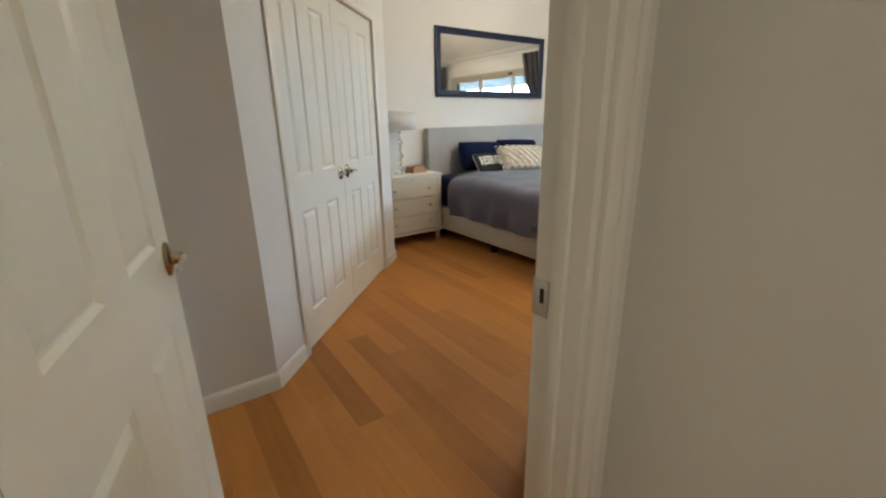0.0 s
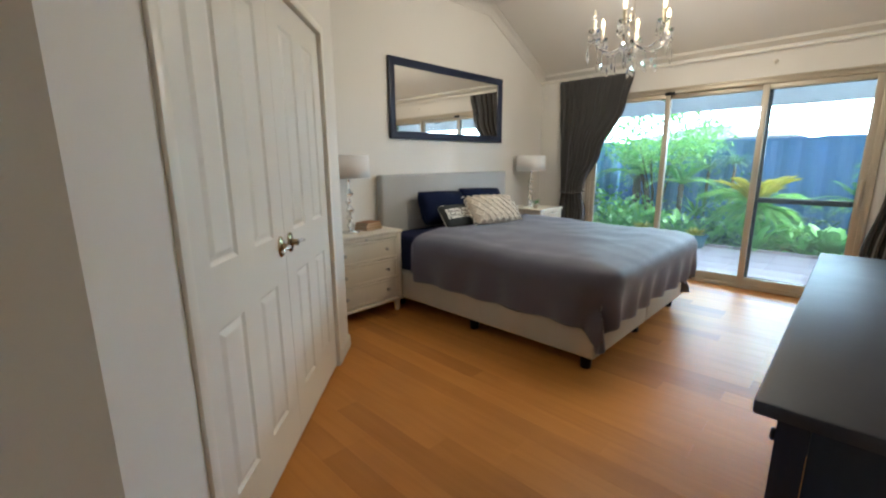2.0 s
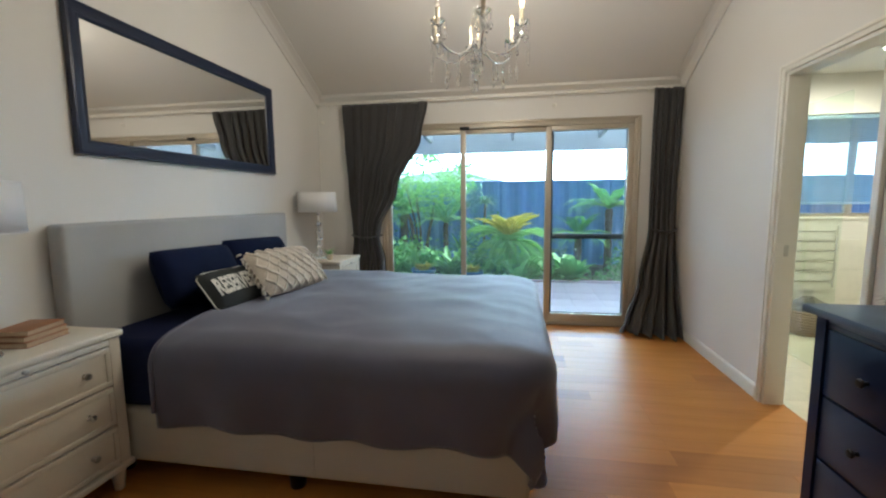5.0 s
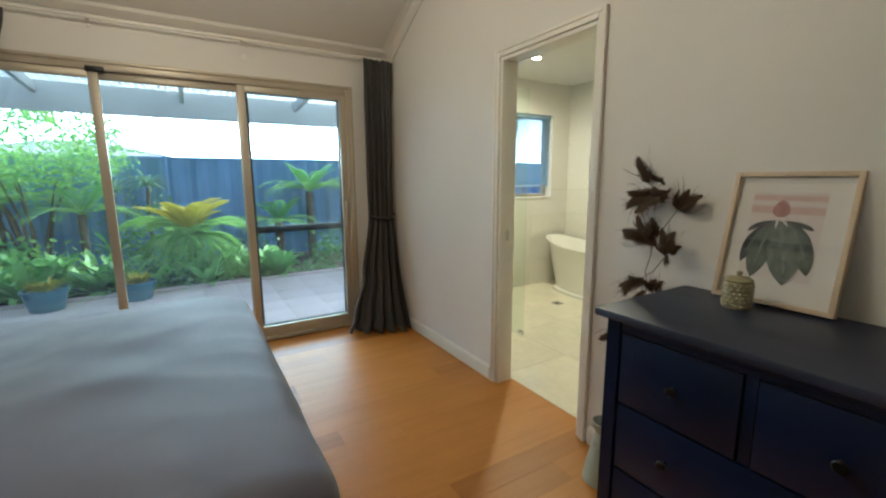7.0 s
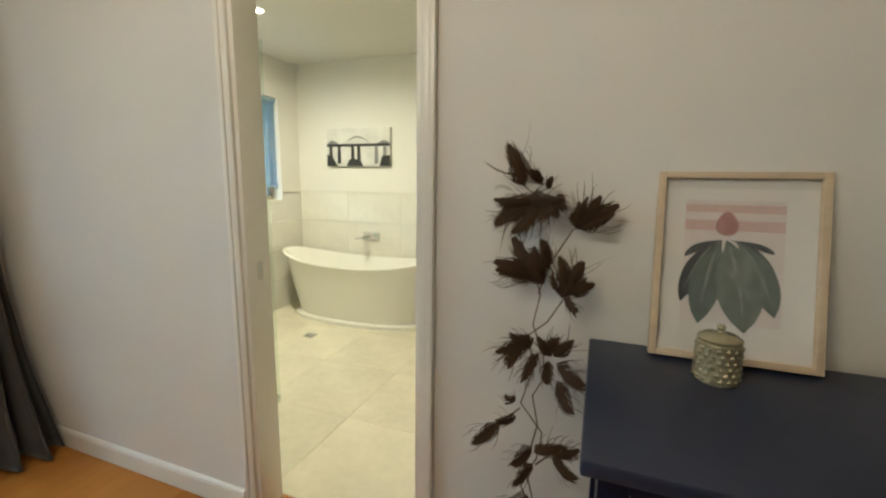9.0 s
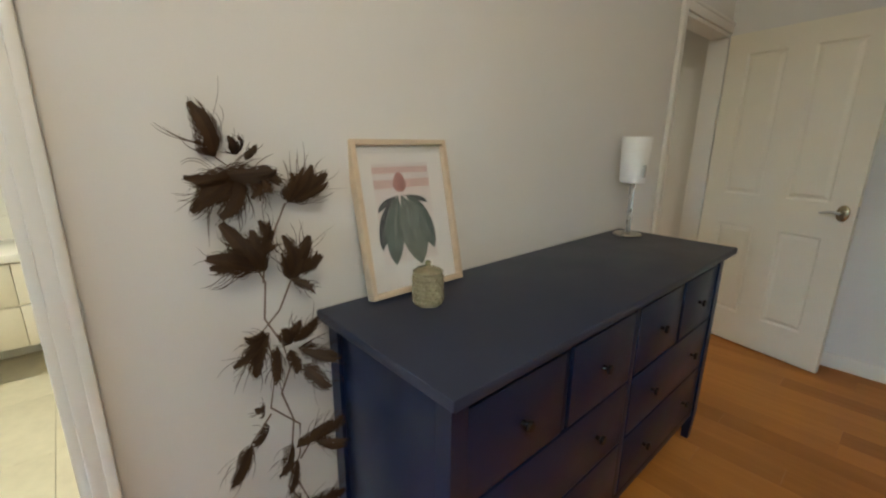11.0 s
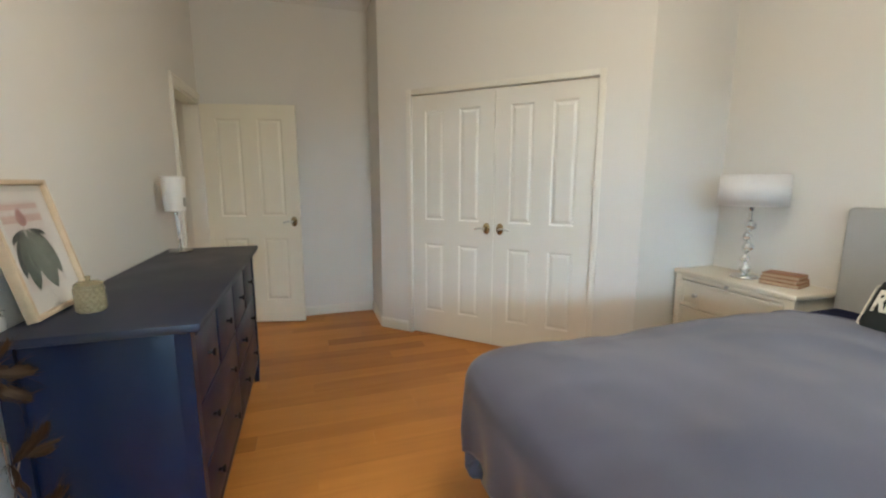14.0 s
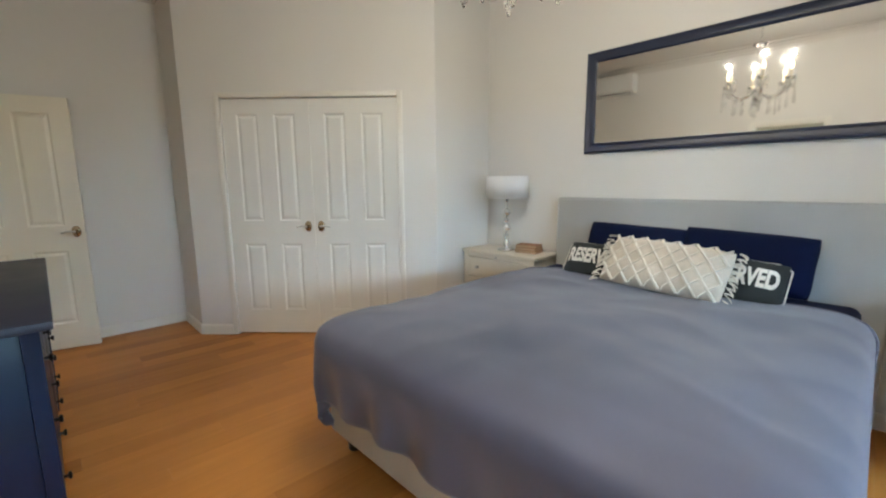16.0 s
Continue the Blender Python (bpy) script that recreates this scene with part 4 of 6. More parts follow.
for sx in (-1, 1):
    for z0 in [MH * (0.02 + 0.96 * k / 9) for k in range(10)]:
        b = bm_new()
        for q in range(3):
            p = Vector((sx * (MW / 2 - 0.012), rng.uniform(-0.01, 0.01), z0))
            pts = [p]
            d = Vector((sx, rng.uniform(-0.3, 0.1), rng.uniform(-0.7, 0.3))).normalized()
            for k in range(4):
                pts.append(pts[-1] + d * 0.011 + Vector((0, 0, -0.003 * k)))
            tube(b, pts, 0.0035, 5)
        part("tassel", b, MACRAME, mac)


LAMPGLASS = surface("lamp_crystal", (0.86, 0.88, 0.88), 0.10, 0.75, var=0.05, scale=60, bump=0.0)


# ---- bedside lamps, books and a small plant ----
def bedside_lamp(m, w0, w1, label):
    lp = thing("bedside_lamp", m, label, "table lamp", "bedside lamps")
    part("base", lathe(bm_new(), [(0.0, 0), (0.078, 0), (0.080, 0.006), (0.074, 0.016), (0.03, 0.022), (0.0, 0.024)], 28), LAMPGLASS, lp, "round clear crystal foot")
    z = 0.024
    for i, r in enumerate((0.034, 0.027, 0.034, 0.027, 0.034)):
        part("crystal", lathe(bm_new(), [(0.008, 0), (r * 0.8, r * 0.45), (r, r), (r * 0.75, r * 1.6), (0.008, r * 2.0)], 8, (0.006 * (-1) ** i, 0, z)), LAMPGLASS, lp, "faceted clear crystal")
        z += r * 2.0
        part("collar", lathe(bm_new(), [(0.0, 0), (0.015, 0), (0.018, 0.004), (0.015, 0.008), (0.0, 0.008)], 16, (0, 0, z)), CHROME, lp)
        z += 0.008
    part("stem", lathe(bm_new(), [(0.009, z), (0.009, 0.47)], 10), CHROME, lp)
    part("socket", lathe(bm_new(), [(0.014, 0.43), (0.017, 0.44), (0.017, 0.50), (0.0, 0.50)], 14), CHROME, lp)
    b = bm_new()
    lathe(b, [(w0, 0.462), (w1, 0.650)], 40)
    bmesh.ops.delete(b, geom=[f for f in b.faces if len(f.verts) > 4], context="FACES")
    sh = part("shade", b, SHADE, lp, "white satin drum shade")
    md = sh.modifiers.new("thickness", "SOLIDIFY")
    md.thickness = 0.003
    for zz, ww in ((0.463, w0), (0.649, w1)):
        part("shade_trim", tube(bm_new(), [(ww * math.cos(a), ww * math.sin(a), zz) for a in [2 * math.pi * i / 40 for i in range(41)]], 0.0025, 5), SHADE, sh)
    return lp


bedside_lamp(pose(2.885, 4.535, 0.757), 0.186, 0.182, "crystal column lamp with a white drum shade on the nightstand")
bedside_lamp(pose(5.60, 4.50, 0.765), 0.186, 0.182, "crystal column lamp with a white drum shade by the curtain")
BOOK = surface("tan_leather", (0.40, 0.175, 0.072), 0.55, var=0.2, scale=14, grain=120, bump=0.2)
PAGES = surface("book_pages", (0.58, 0.42, 0.27), 0.9, var=0.1, scale=60, stretch=(1, 1, 20))
for i, (w, d, rot) in enumerate(((0.20, 0.15, 12), (0.19, 0.145, 8), (0.185, 0.14, 15))):
    h = 0.022
    bk = thing("book", pose(3.10, 4.57, 0.758 + i * (h + 0.001), 0, 0, rot), "tan leather-bound book stacked on the nightstand", "book", "books on the nightstand")
    part("cover", blocks(((-w / 2, -d / 2, 0), (w / 2, d / 2, 0.0025)), ((-w / 2, -d / 2, h - 0.0025), (w / 2, d / 2, h)), ((-w / 2, d / 2 - 0.003, 0.0025), (w / 2, d / 2, h - 0.0025)), bevel=0.0008), BOOK, bk)
    part("pages", blocks(((-w / 2 + 0.004, -d / 2 + 0.004, 0.0026), (w / 2 - 0.004, d / 2 - 0.003, h - 0.0026))), PAGES, bk)


def strap_leaf(bm, base, yaw, length, width, rise, droop, seg=5, twist=0.0):
    """One arching strap leaf with a folded midrib."""
    c, s = math.cos(yaw), math.sin(yaw)
    prev = None
    for i in range(seg + 1):
        t = i / seg
        r = length * t * (1 - 0.15 * droop * t)
        z = length * (rise * t - droop * t * t)
        w = width * (0.5 + 1.6 * t) * (1 - t) ** 0.6 if i < seg else 0.0005
        p = Vector(base) + Vector((c * r, s * r, z))
        side = Vector((-s, c, 0))
        row = [bm.verts.new(p - side * w + Vector((0, 0, w * 0.35))), bm.verts.new(p), bm.verts.new(p + side * w + Vector((0, 0, w * 0.35)))]
        if prev:
            bm.faces.new((prev[0], prev[1], row[1], row[0]))
            bm.faces.new((prev[1], prev[2], row[2], row[1]))
        prev = row
    return bm


def pot_plant(name, m, pot_r, pot_h, pot_mat, leaf_mat, n, length, width, rise, droop, label, seed=1):
    rng = random.Random(seed)
    pp = thing(name, m, label, "potted plant")
    part("pot", lathe(bm_new(), [(0.0, 0), (pot_r * 0.72, 0), (pot_r * 0.75, 0.004), (pot_r, pot_h * 0.86), (pot_r * 1.06, pot_h * 0.87), (pot_r * 1.06, pot_h), (pot_r * 0.92, pot_h), (pot_r * 0.9, pot_h * 0.9), (0.0, pot_h * 0.9)], 24), pot_mat, pp)
    b = bm_new()
    for i in range(n):
        strap_leaf(b, (rng.uniform(-0.3, 0.3) * pot_r, rng.uniform(-0.3, 0.3) * pot_r, pot_h * 0.9), rng.uniform(0, 6.283), length * rng.uniform(0.6, 1.1), width, rise * rng.uniform(0.6, 1.5), droop * rng.uniform(0.4, 1.2))
    tagged(part("leaves", b, leaf_mat, pp), kind="stuff")
    return pp


pot_plant("small_plant", pose(5.48, 4.34, 0.765), 0.035, 0.06, GROUT, LEAF, 40, 0.07, 0.005, 0.9, 0.5, "small green succulent in a grey pot", 3)


# ---- chandelier ----
CH = (4.225, 2.81)
ch = thing("chandelier", pose(*CH, 0), "crystal chandelier with six candle bulbs and glass drops", "chandelier")
BULB = glow("candle_bulb", (1.0, 0.74, 0.42), 2.2)
DEAD = clear_glass("dead_bulb", (1, 0.97, 0.9), 0.1)
SLEEVE = surface("candle_sleeve", (0.70, 0.62, 0.46), 0.5)
part("canopy", lathe(bm_new(), [(0.0, FLAT - 0.045), (0.02, FLAT - 0.045), (0.055, FLAT - 0.02), (0.06, FLAT), (0.0, FLAT)], 24), CHROME, ch)
for i in range(17):
    a = [(0.011 * math.cos(t), 0, FLAT + 0.01 - i * 0.029 + 0.019 * math.sin(t)) for t in [2 * math.pi * k / 12 for k in range(13)]]
    b = tube(bm_new(), a, 0.0025, 5)
    if i % 2:
        move(b, Matrix.Rotation(radians(90), 4, "Z"))
    part("chain_link", b, CHROME, ch)
part("top_dish", lathe(bm_new(), [(0.0, 2.585), (0.02, 2.585), (0.045, 2.60), (0.062, 2.618), (0.058, 2.624), (0.03, 2.612), (0.0, 2.625)], 24), CRYSTAL, ch)
part("column", lathe(bm_new(), [(0.0, 2.585), (0.012, 2.58), (0.016, 2.55), (0.022, 2.52), (0.018, 2.44), (0.020, 2.36), (0.034, 2.33), (0.036, 2.28), (0.028, 2.24), (0.030, 2.20), (0.014, 2.16), (0.012, 2.14), (0.0, 2.13)], 20), CRYSTAL, ch)
part("finial", lathe(bm_new(), [(0.0, 2.135), (0.014, 2.13), (0.016, 2.12), (0.008, 2.105), (0.0, 2.10)], 14), CHROME, ch)
DROP = mesh_of("crystal_drop", lathe(bm_new(), [(0.0, 0.0), (0.0045, -0.006), (0.002, -0.012), (0.0045, -0.018), (0.002, -0.024), (0.0045, -0.030), (0.0015, -0.040), (0.003, -0.048), (0.008, -0.066), (0.0085, -0.074), (0.005, -0.084), (0.0, -0.088)], 8), CRYSTAL, False)


def drop(x, y, z, k=1.0):
    o = new("crystal_drop", DROP)
    o.parent = ch
    o.location, o.scale = (x, y, z), (1.35, 1.35, 1.15 * k)


for i in range(6):
    a = radians(12 + 60 * i)
    ca, sa = math.cos(a), math.sin(a)
    pts = [(0.02, 2.215), (0.06, 2.17), (0.12, 2.135), (0.18, 2.135), (0.235, 2.165), (0.262, 2.21), (0.262, 2.25)]
    sm = []
    for k in range(len(pts) - 1):
        p0, p1, p2, p3 = (pts[max(0, min(len(pts) - 1, k + q))] for q in (-1, 0, 1, 2))
        for t in (0, 0.33, 0.66):
            sm.append(tuple(0.5 * (2 * p1[d] + (p2[d] - p0[d]) * t + (2 * p0[d] - 5 * p1[d] + 4 * p2[d] - p3[d]) * t * t + (3 * p1[d] - p0[d] - 3 * p2[d] + p3[d]) * t ** 3) for d in (0, 1)))
    sm.append(pts[-1])
    arm = part("arm", tube(bm_new(), [(r * ca, r * sa, z) for r, z in sm], 0.0065, 8), CHROME, ch)
    x, y = 0.262 * ca, 0.262 * sa
    part("cup", lathe(bm_new(), [(0.0, 2.25), (0.012, 2.25), (0.034, 2.268), (0.040, 2.280), (0.036, 2.281), (0.012, 2.262), (0.0, 2.262)], 20, (x, y, 0)), CRYSTAL, arm)
    part("candle", lathe(bm_new(), [(0.012, 2.262), (0.012, 2.345), (0.0, 2.345)], 14, (x, y, 0)), SLEEVE, arm)
    part("bulb", lathe(bm_new(), [(0.007, 2.345), (0.010, 2.358), (0.0135, 2.373), (0.012, 2.389), (0.006, 2.408), (0.0, 2.424)], 14, (x, y, 0)), DEAD if i == 2 else BULB, arm)
    if i != 2:
        lamp("candle_lamp", "POINT", (CH[0] + x, CH[1] + y, 2.475), CANDLE_WATTS, (1.0, 0.85, 0.67), 0.012)
    for k in range(5):
        b = a + k * 2 * math.pi / 5
        drop(x + 0.038 * math.cos(b), y + 0.038 * math.sin(b), 2.278, 2.35 if k == 0 else 1.0)
    drop(0.12 * ca, 0.12 * sa, 2.13, 1.45)
    drop(0.195 * ca, 0.195 * sa, 2.135, 1.5)
    drop(0.03 * math.cos(a + 0.5), 0.03 * math.sin(a + 0.5), 2.20, 1.4)
drop(0, 0, 2.10, 1.55)

# ---- things on the chest of drawers ----
tl = thing("dresser_lamp", pose(1.888, 1.135, DZ), "chrome touch lamp with a frosted white glass shade", "table lamp")
FROST = surface("frosted_glass", (0.82, 0.80, 0.76), 0.35, var=0.01)
part("base", lathe(bm_new(), [(0.0, 0), (0.062, 0), (0.064, 0.004), (0.060, 0.010), (0.03, 0.017), (0.0, 0.019)], 28), NICKEL, tl)
for dx, dx2 in ((-0.013, -0.036), (0.013, 0.000)):
    part("stem", tube(bm_new(), [(dx, 0, 0.014), (dx2, -0.012, 0.26)], 0.0055, 10), NICKEL, tl)
b = bm_new()
lathe(b, [(0.060, 0.245), (0.066, 0.250), (0.076, 0.448), (0.074, 0.451), (0.064, 0.256), (0.0, 0.252)], 32, (-0.020, -0.014, 0), squash=(1, 0.85))
part("shade", b, FROST, tl, "frosted white glass shade")
part("dimmer", blocks(((-0.004, 0.040, 0.272), (0.018, 0.051, 0.328)), bevel=0.003), NICKEL, tl)

jar = thing("glass_jar", pose(3.160, 1.185, DZ), "gold embossed glass jar with a lid", "jar")
GOLDGLASS = surface("gold_mercury_glass", (0.48, 0.43, 0.28), 0.23, 0.62, var=0.15, scale=60, grain=160, bump=0.2)
part("jar_body", lathe(bm_new(), [(0.0, 0), (0.038, 0), (0.041, 0.004), (0.041, 0.082), (0.038, 0.086), (0.0, 0.086)], 24), GOLDGLASS, jar)
stud = mesh_of("stud", lathe(bm_new(), [(0.0, 0.0035), (0.0045, 0.001), (0.0065, -0.001)], 4), GOLDGLASS, False)
for r in range(6):
    for k in range(16):
        a = 2 * math.pi * (k + 0.5 * (r % 2)) / 16
        o = new("stud", stud)
        o.parent = jar
        o.matrix_local = pose(0.041 * math.cos(a), 0.041 * math.sin(a), 0.013 + r * 0.0125) @ Matrix.Rotation(a, 4, "Z") @ Matrix.Rotation(radians(90), 4, "Y")
lid = part("lid", lathe(bm_new(), [(0.0, 0.087), (0.040, 0.087), (0.041, 0.092), (0.030, 0.100), (0.008, 0.104), (0.006, 0.108), (0.009, 0.114), (0.006, 0.119), (0.0, 0.120)], 24), GOLDGLASS, jar)

# framed botanical print leaning on the wall
art = thing("framed_print", pose(3.278, 1.072, DZ + 0.001, -12.5, 0, 180), "pale oak frame with a botanical print leaning on the wall", "picture")
AW, AH = 0.332, 0.432
bm = bm_new()
for a, b in (((0, -0.032, 0), (0.015, 0, AH)), ((AW - 0.015, -0.032, 0), (AW, 0, AH)), ((0.015, -0.032, 0), (AW - 0.015, 0, 0.015)), ((0.015, -0.032, AH - 0.015), (AW - 0.015, 0, AH))):
    box(bm, a, b, 0.0015)
part("frame", bm, OAK, art)
part("mount", blocks(((0.0145, -0.014, 0.0145), (AW - 0.0145, -0.009, AH - 0.0145))), PAPER, art, soft=False)
PINK = surface("print_pink", (0.70, 0.50, 0.46), 0.8, var=0.08, scale=30)
PINKPALE = surface("print_blush", (0.76, 0.69, 0.66), 0.8, var=0.05, scale=20)
LEAFGREY = surface("print_leaf", (0.13, 0.17, 0.15), 0.8, var=0.35, scale=40)
LEAFMID = surface("print_pale_leaf", (0.185, 0.225, 0.195), 0.8, var=0.35, scale=40)
LEAFDARK = surface("print_dark_leaf", (0.05, 0.06, 0.07), 0.8, var=0.3, scale=40)


def card(pts, y):
    b = bm_new()
    b.faces.new([b.verts.new((x, y, z)) for x, z in pts])
    return b


X0, X1, Z0, Z1 = 0.062, 0.258, 0.085, 0.368
part("print_ground", card(((X0, Z0), (X1, Z0), (X1, Z1), (X0, Z1)), -0.0146), PINKPALE, art, soft=False)
for z, h in ((0.298, 0.024), (0.340, 0.018)):
    part("print_band", card(((X0, z), (X1, z), (X1, z + h), (X0, z + h)), -0.0149), PINK, art, soft=False)


def print_leaf(cx, cz, dx, dz, wd, mat, lay):
    """One painted leaf that leaves the stalk sideways and hangs down."""
    def spine(t):
        return Vector((cx + 2 * t * (1 - t) * dx * 0.66 + t * t * dx, cz + 2 * t * (1 - t) * dz * 0.28 + t * t * dz))
    left, right = [], []
    for i in range(13):
        t = i / 12
        d = (spine(min(1, t + 0.02)) - spine(max(0, t - 0.02))).normalized()
        w = wd * (math.sin(math.pi * t ** 1.5) ** 0.7 if 0 < t < 1 else 0.02)
        c = spine(t)
        left.append((c.x - d.y * w, c.y + d.x * w))
        right.append((c.x + d.y * w, c.y - d.x * w))
    lf = part("print_leaf", card(left + right[::-1], -0.0152 - lay * 0.0002), mat, art, soft=False)
    v = [spine(0.06 + i / 8 * 0.84) for i in range(9)]
    wv = [max(0.0005, wd * 0.10 * math.sin(math.pi * (i + 0.6) / 9.2)) for i in range(9)]
    part("leaf_vein", card([(c.x - w, c.y) for c, w in zip(v, wv)] + [(c.x + w, c.y) for c, w in zip(v[::-1], wv[::-1])], -0.0153 - lay * 0.0002), VEIN, lf, soft=False)


VEIN = surface("print_vein", (0.26, 0.30, 0.27), 0.8, var=0.3, scale=60)
ax, az = 0.147, 0.284
for i, (ox, dx, dz, wd, mt) in enumerate(((-0.008, -0.075, -0.042, 0.008, LEAFDARK), (0.008, 0.086, -0.026, 0.007, LEAFDARK), (-0.016, -0.070, -0.148, 0.015, LEAFDARK), (0.030, 0.064, -0.142, 0.017, LEAFDARK), (0.018, 0.080, -0.166, 0.021, LEAFGREY), (-0.010, -0.038, -0.195, 0.025, LEAFGREY), (0.0, 0.043, -0.206, 0.036, LEAFMID))):
    print_leaf(ax + ox, az - 0.008, dx, dz, wd * (1.3 if dz < -0.1 else 1.0), mt, i)
PINKBUD = surface("print_bud", (0.55, 0.27, 0.24), 0.8, var=0.3, scale=50)
part("print_bud", card([(ax + 0.022 * math.cos(a) * (1 - 0.25 * math.sin(a)), az + 0.030 + 0.028 * math.sin(a)) for a in [2 * math.pi * i / 20 for i in range(20)]], -0.0172), PINKBUD, art, soft=False)
gp = part("glazing", blocks(((0.016, -0.0200, 0.016), (AW - 0.016, -0.0190, AH - 0.016))), pane_glass("picture_glass", (0.97, 0.97, 0.97)), art, soft=False)
gp.visible_shadow = False

# ---- feather branch in a floor vase ----
VASE = surface("celadon_glaze", (0.42, 0.47, 0.40), 0.3, var=0.08, scale=8)
vx, vy = 3.63, 1.17
single("floor_vase", lathe(bm_new(), [(0.0, 0), (0.075, 0), (0.08, 0.006), (0.066, 0.09), (0.040, 0.20), (0.034, 0.235), (0.048, 0.262), (0.052, 0.285), (0.047, 0.287), (0.030, 0.24), (0.0, 0.22)], 28), VASE, "pale green glazed floor vase holding a feather branch", "vase", pose(vx, vy, 0))
fb = thing("feather_branch", pose(vx + 0.015, vy - 0.010, 0.24), "dark brown feather flower stems against the wall", "dried flowers")
rng = random.Random(5)
STEMS = [[(-0.046, -0.145, 1.087), (-0.09, -0.138, 1.048), (-0.033, -0.126, 0.972), (-0.081, -0.111, 0.877), (-0.107, -0.1, 0.808), (-0.093, -0.087, 0.727), (-0.125, -0.075, 0.655), (-0.133, -0.066, 0.597), (-0.105, -0.058, 0.544), (-0.123, -0.046, 0.47), (-0.099, -0.028, 0.357), (-0.128, -0.013, 0.263), (-0.115, 0.004, 0.16)],
         [(-0.178, -0.128, 0.98), (-0.144, -0.118, 0.921), (-0.114, -0.109, 0.862), (-0.102, -0.1, 0.808)],
         [(-0.167, -0.099, 0.804), (-0.129, -0.089, 0.738), (-0.085, -0.083, 0.7), (-0.102, -0.069, 0.615), (-0.076, -0.054, 0.519), (-0.136, -0.043, 0.453), (-0.126, -0.032, 0.382), (-0.087, -0.021, 0.315), (-0.133, -0.006, 0.217)],
         [(-0.163, -0.036, 0.405), (-0.125, -0.03, 0.367)],
         [(-0.024, -0.044, 0.456), (-0.075, -0.052, 0.505)]]


def plume(p, tip, n, full):
    """A feather: a cupped brown vane and long fine barbs that sweep forward and curl."""
    b = bm_new()
    way = tip - p
    length = way.length
    ax_ = way.normalized()
    side = ax_.cross(Vector((0, 1, 0))).normalized()
    bend = side * rng.uniform(-0.10, 0.10) * length

    def spine(t):
        return p + ax_ * length * t + bend * math.sin(math.pi * t) + Vector((0, 0.025 * math.sin(math.pi * t * 0.8), 0))

    def wide(t):
        return length * full * math.sin(math.pi * min(1, 0.04 + 0.94 * t ** 0.85)) ** 0.8
    eye = []
    for sgn in (-1, 1):
        prev = None
        for i in range(10):
            t = 0.10 + 0.82 * i / 9
            w, c = wide(t) * 0.52, spine(t)
            row = [b.verts.new(c + Vector((0, 0.25 * w, 0))), b.verts.new(c + side * sgn * w * rng.uniform(0.86, 1.08) + Vector((0, 0.1 * w, 0)))]
            if prev:
                b.faces.new((prev[0], prev[1], row[1], row[0]))
            prev = row
            eye.append(row[0])
    for i in range(n):
        t = rng.uniform(0.0, 0.66) ** 1.15
        s = rng.choice((-1, 1))
        loose = rng.random() < 0.05
        ln = length * (rng.uniform(0.45, 0.75) if loose else rng.uniform(0.22, 0.40))
        spread_ = wide(min(1, t + 0.28)) * (rng.uniform(1.0, 1.7) if loose else rng.uniform(0.30, 1.0)) + 0.001
        curl = ln * (rng.uniform(-0.1, 0.55) if loose else rng.uniform(-0.20, -0.02))
        lift = rng.uniform(-0.1, 0.5) * spread_
        pr = None
        for u, r in zip((0, 0.17, 0.34, 0.5, 0.67, 0.84, 1.0), (1, 1, 0.95, 0.85, 0.7, 0.5, 0.2)):
            q = spine(t) + side * s * (spread_ * math.sin(u * 2.2) + curl * u ** 2.5) + ax_ * ln * u + Vector((0, lift * u, 0))
            q.y = max(q.y, -0.152)
            wv = side.lerp(ax_, 0.25).normalized() * 0.0010 * r
            row = (b.verts.new(q - wv), b.verts.new(q + wv))
            if pr:
                b.faces.new((pr[0], pr[1], row[1], row[0]))
            else:
                b.faces.new((eye[min(9, round(t * 9))], row[0], row[1]))
            pr = row
    part("feather", b, FEATHER, fb, soft=False)


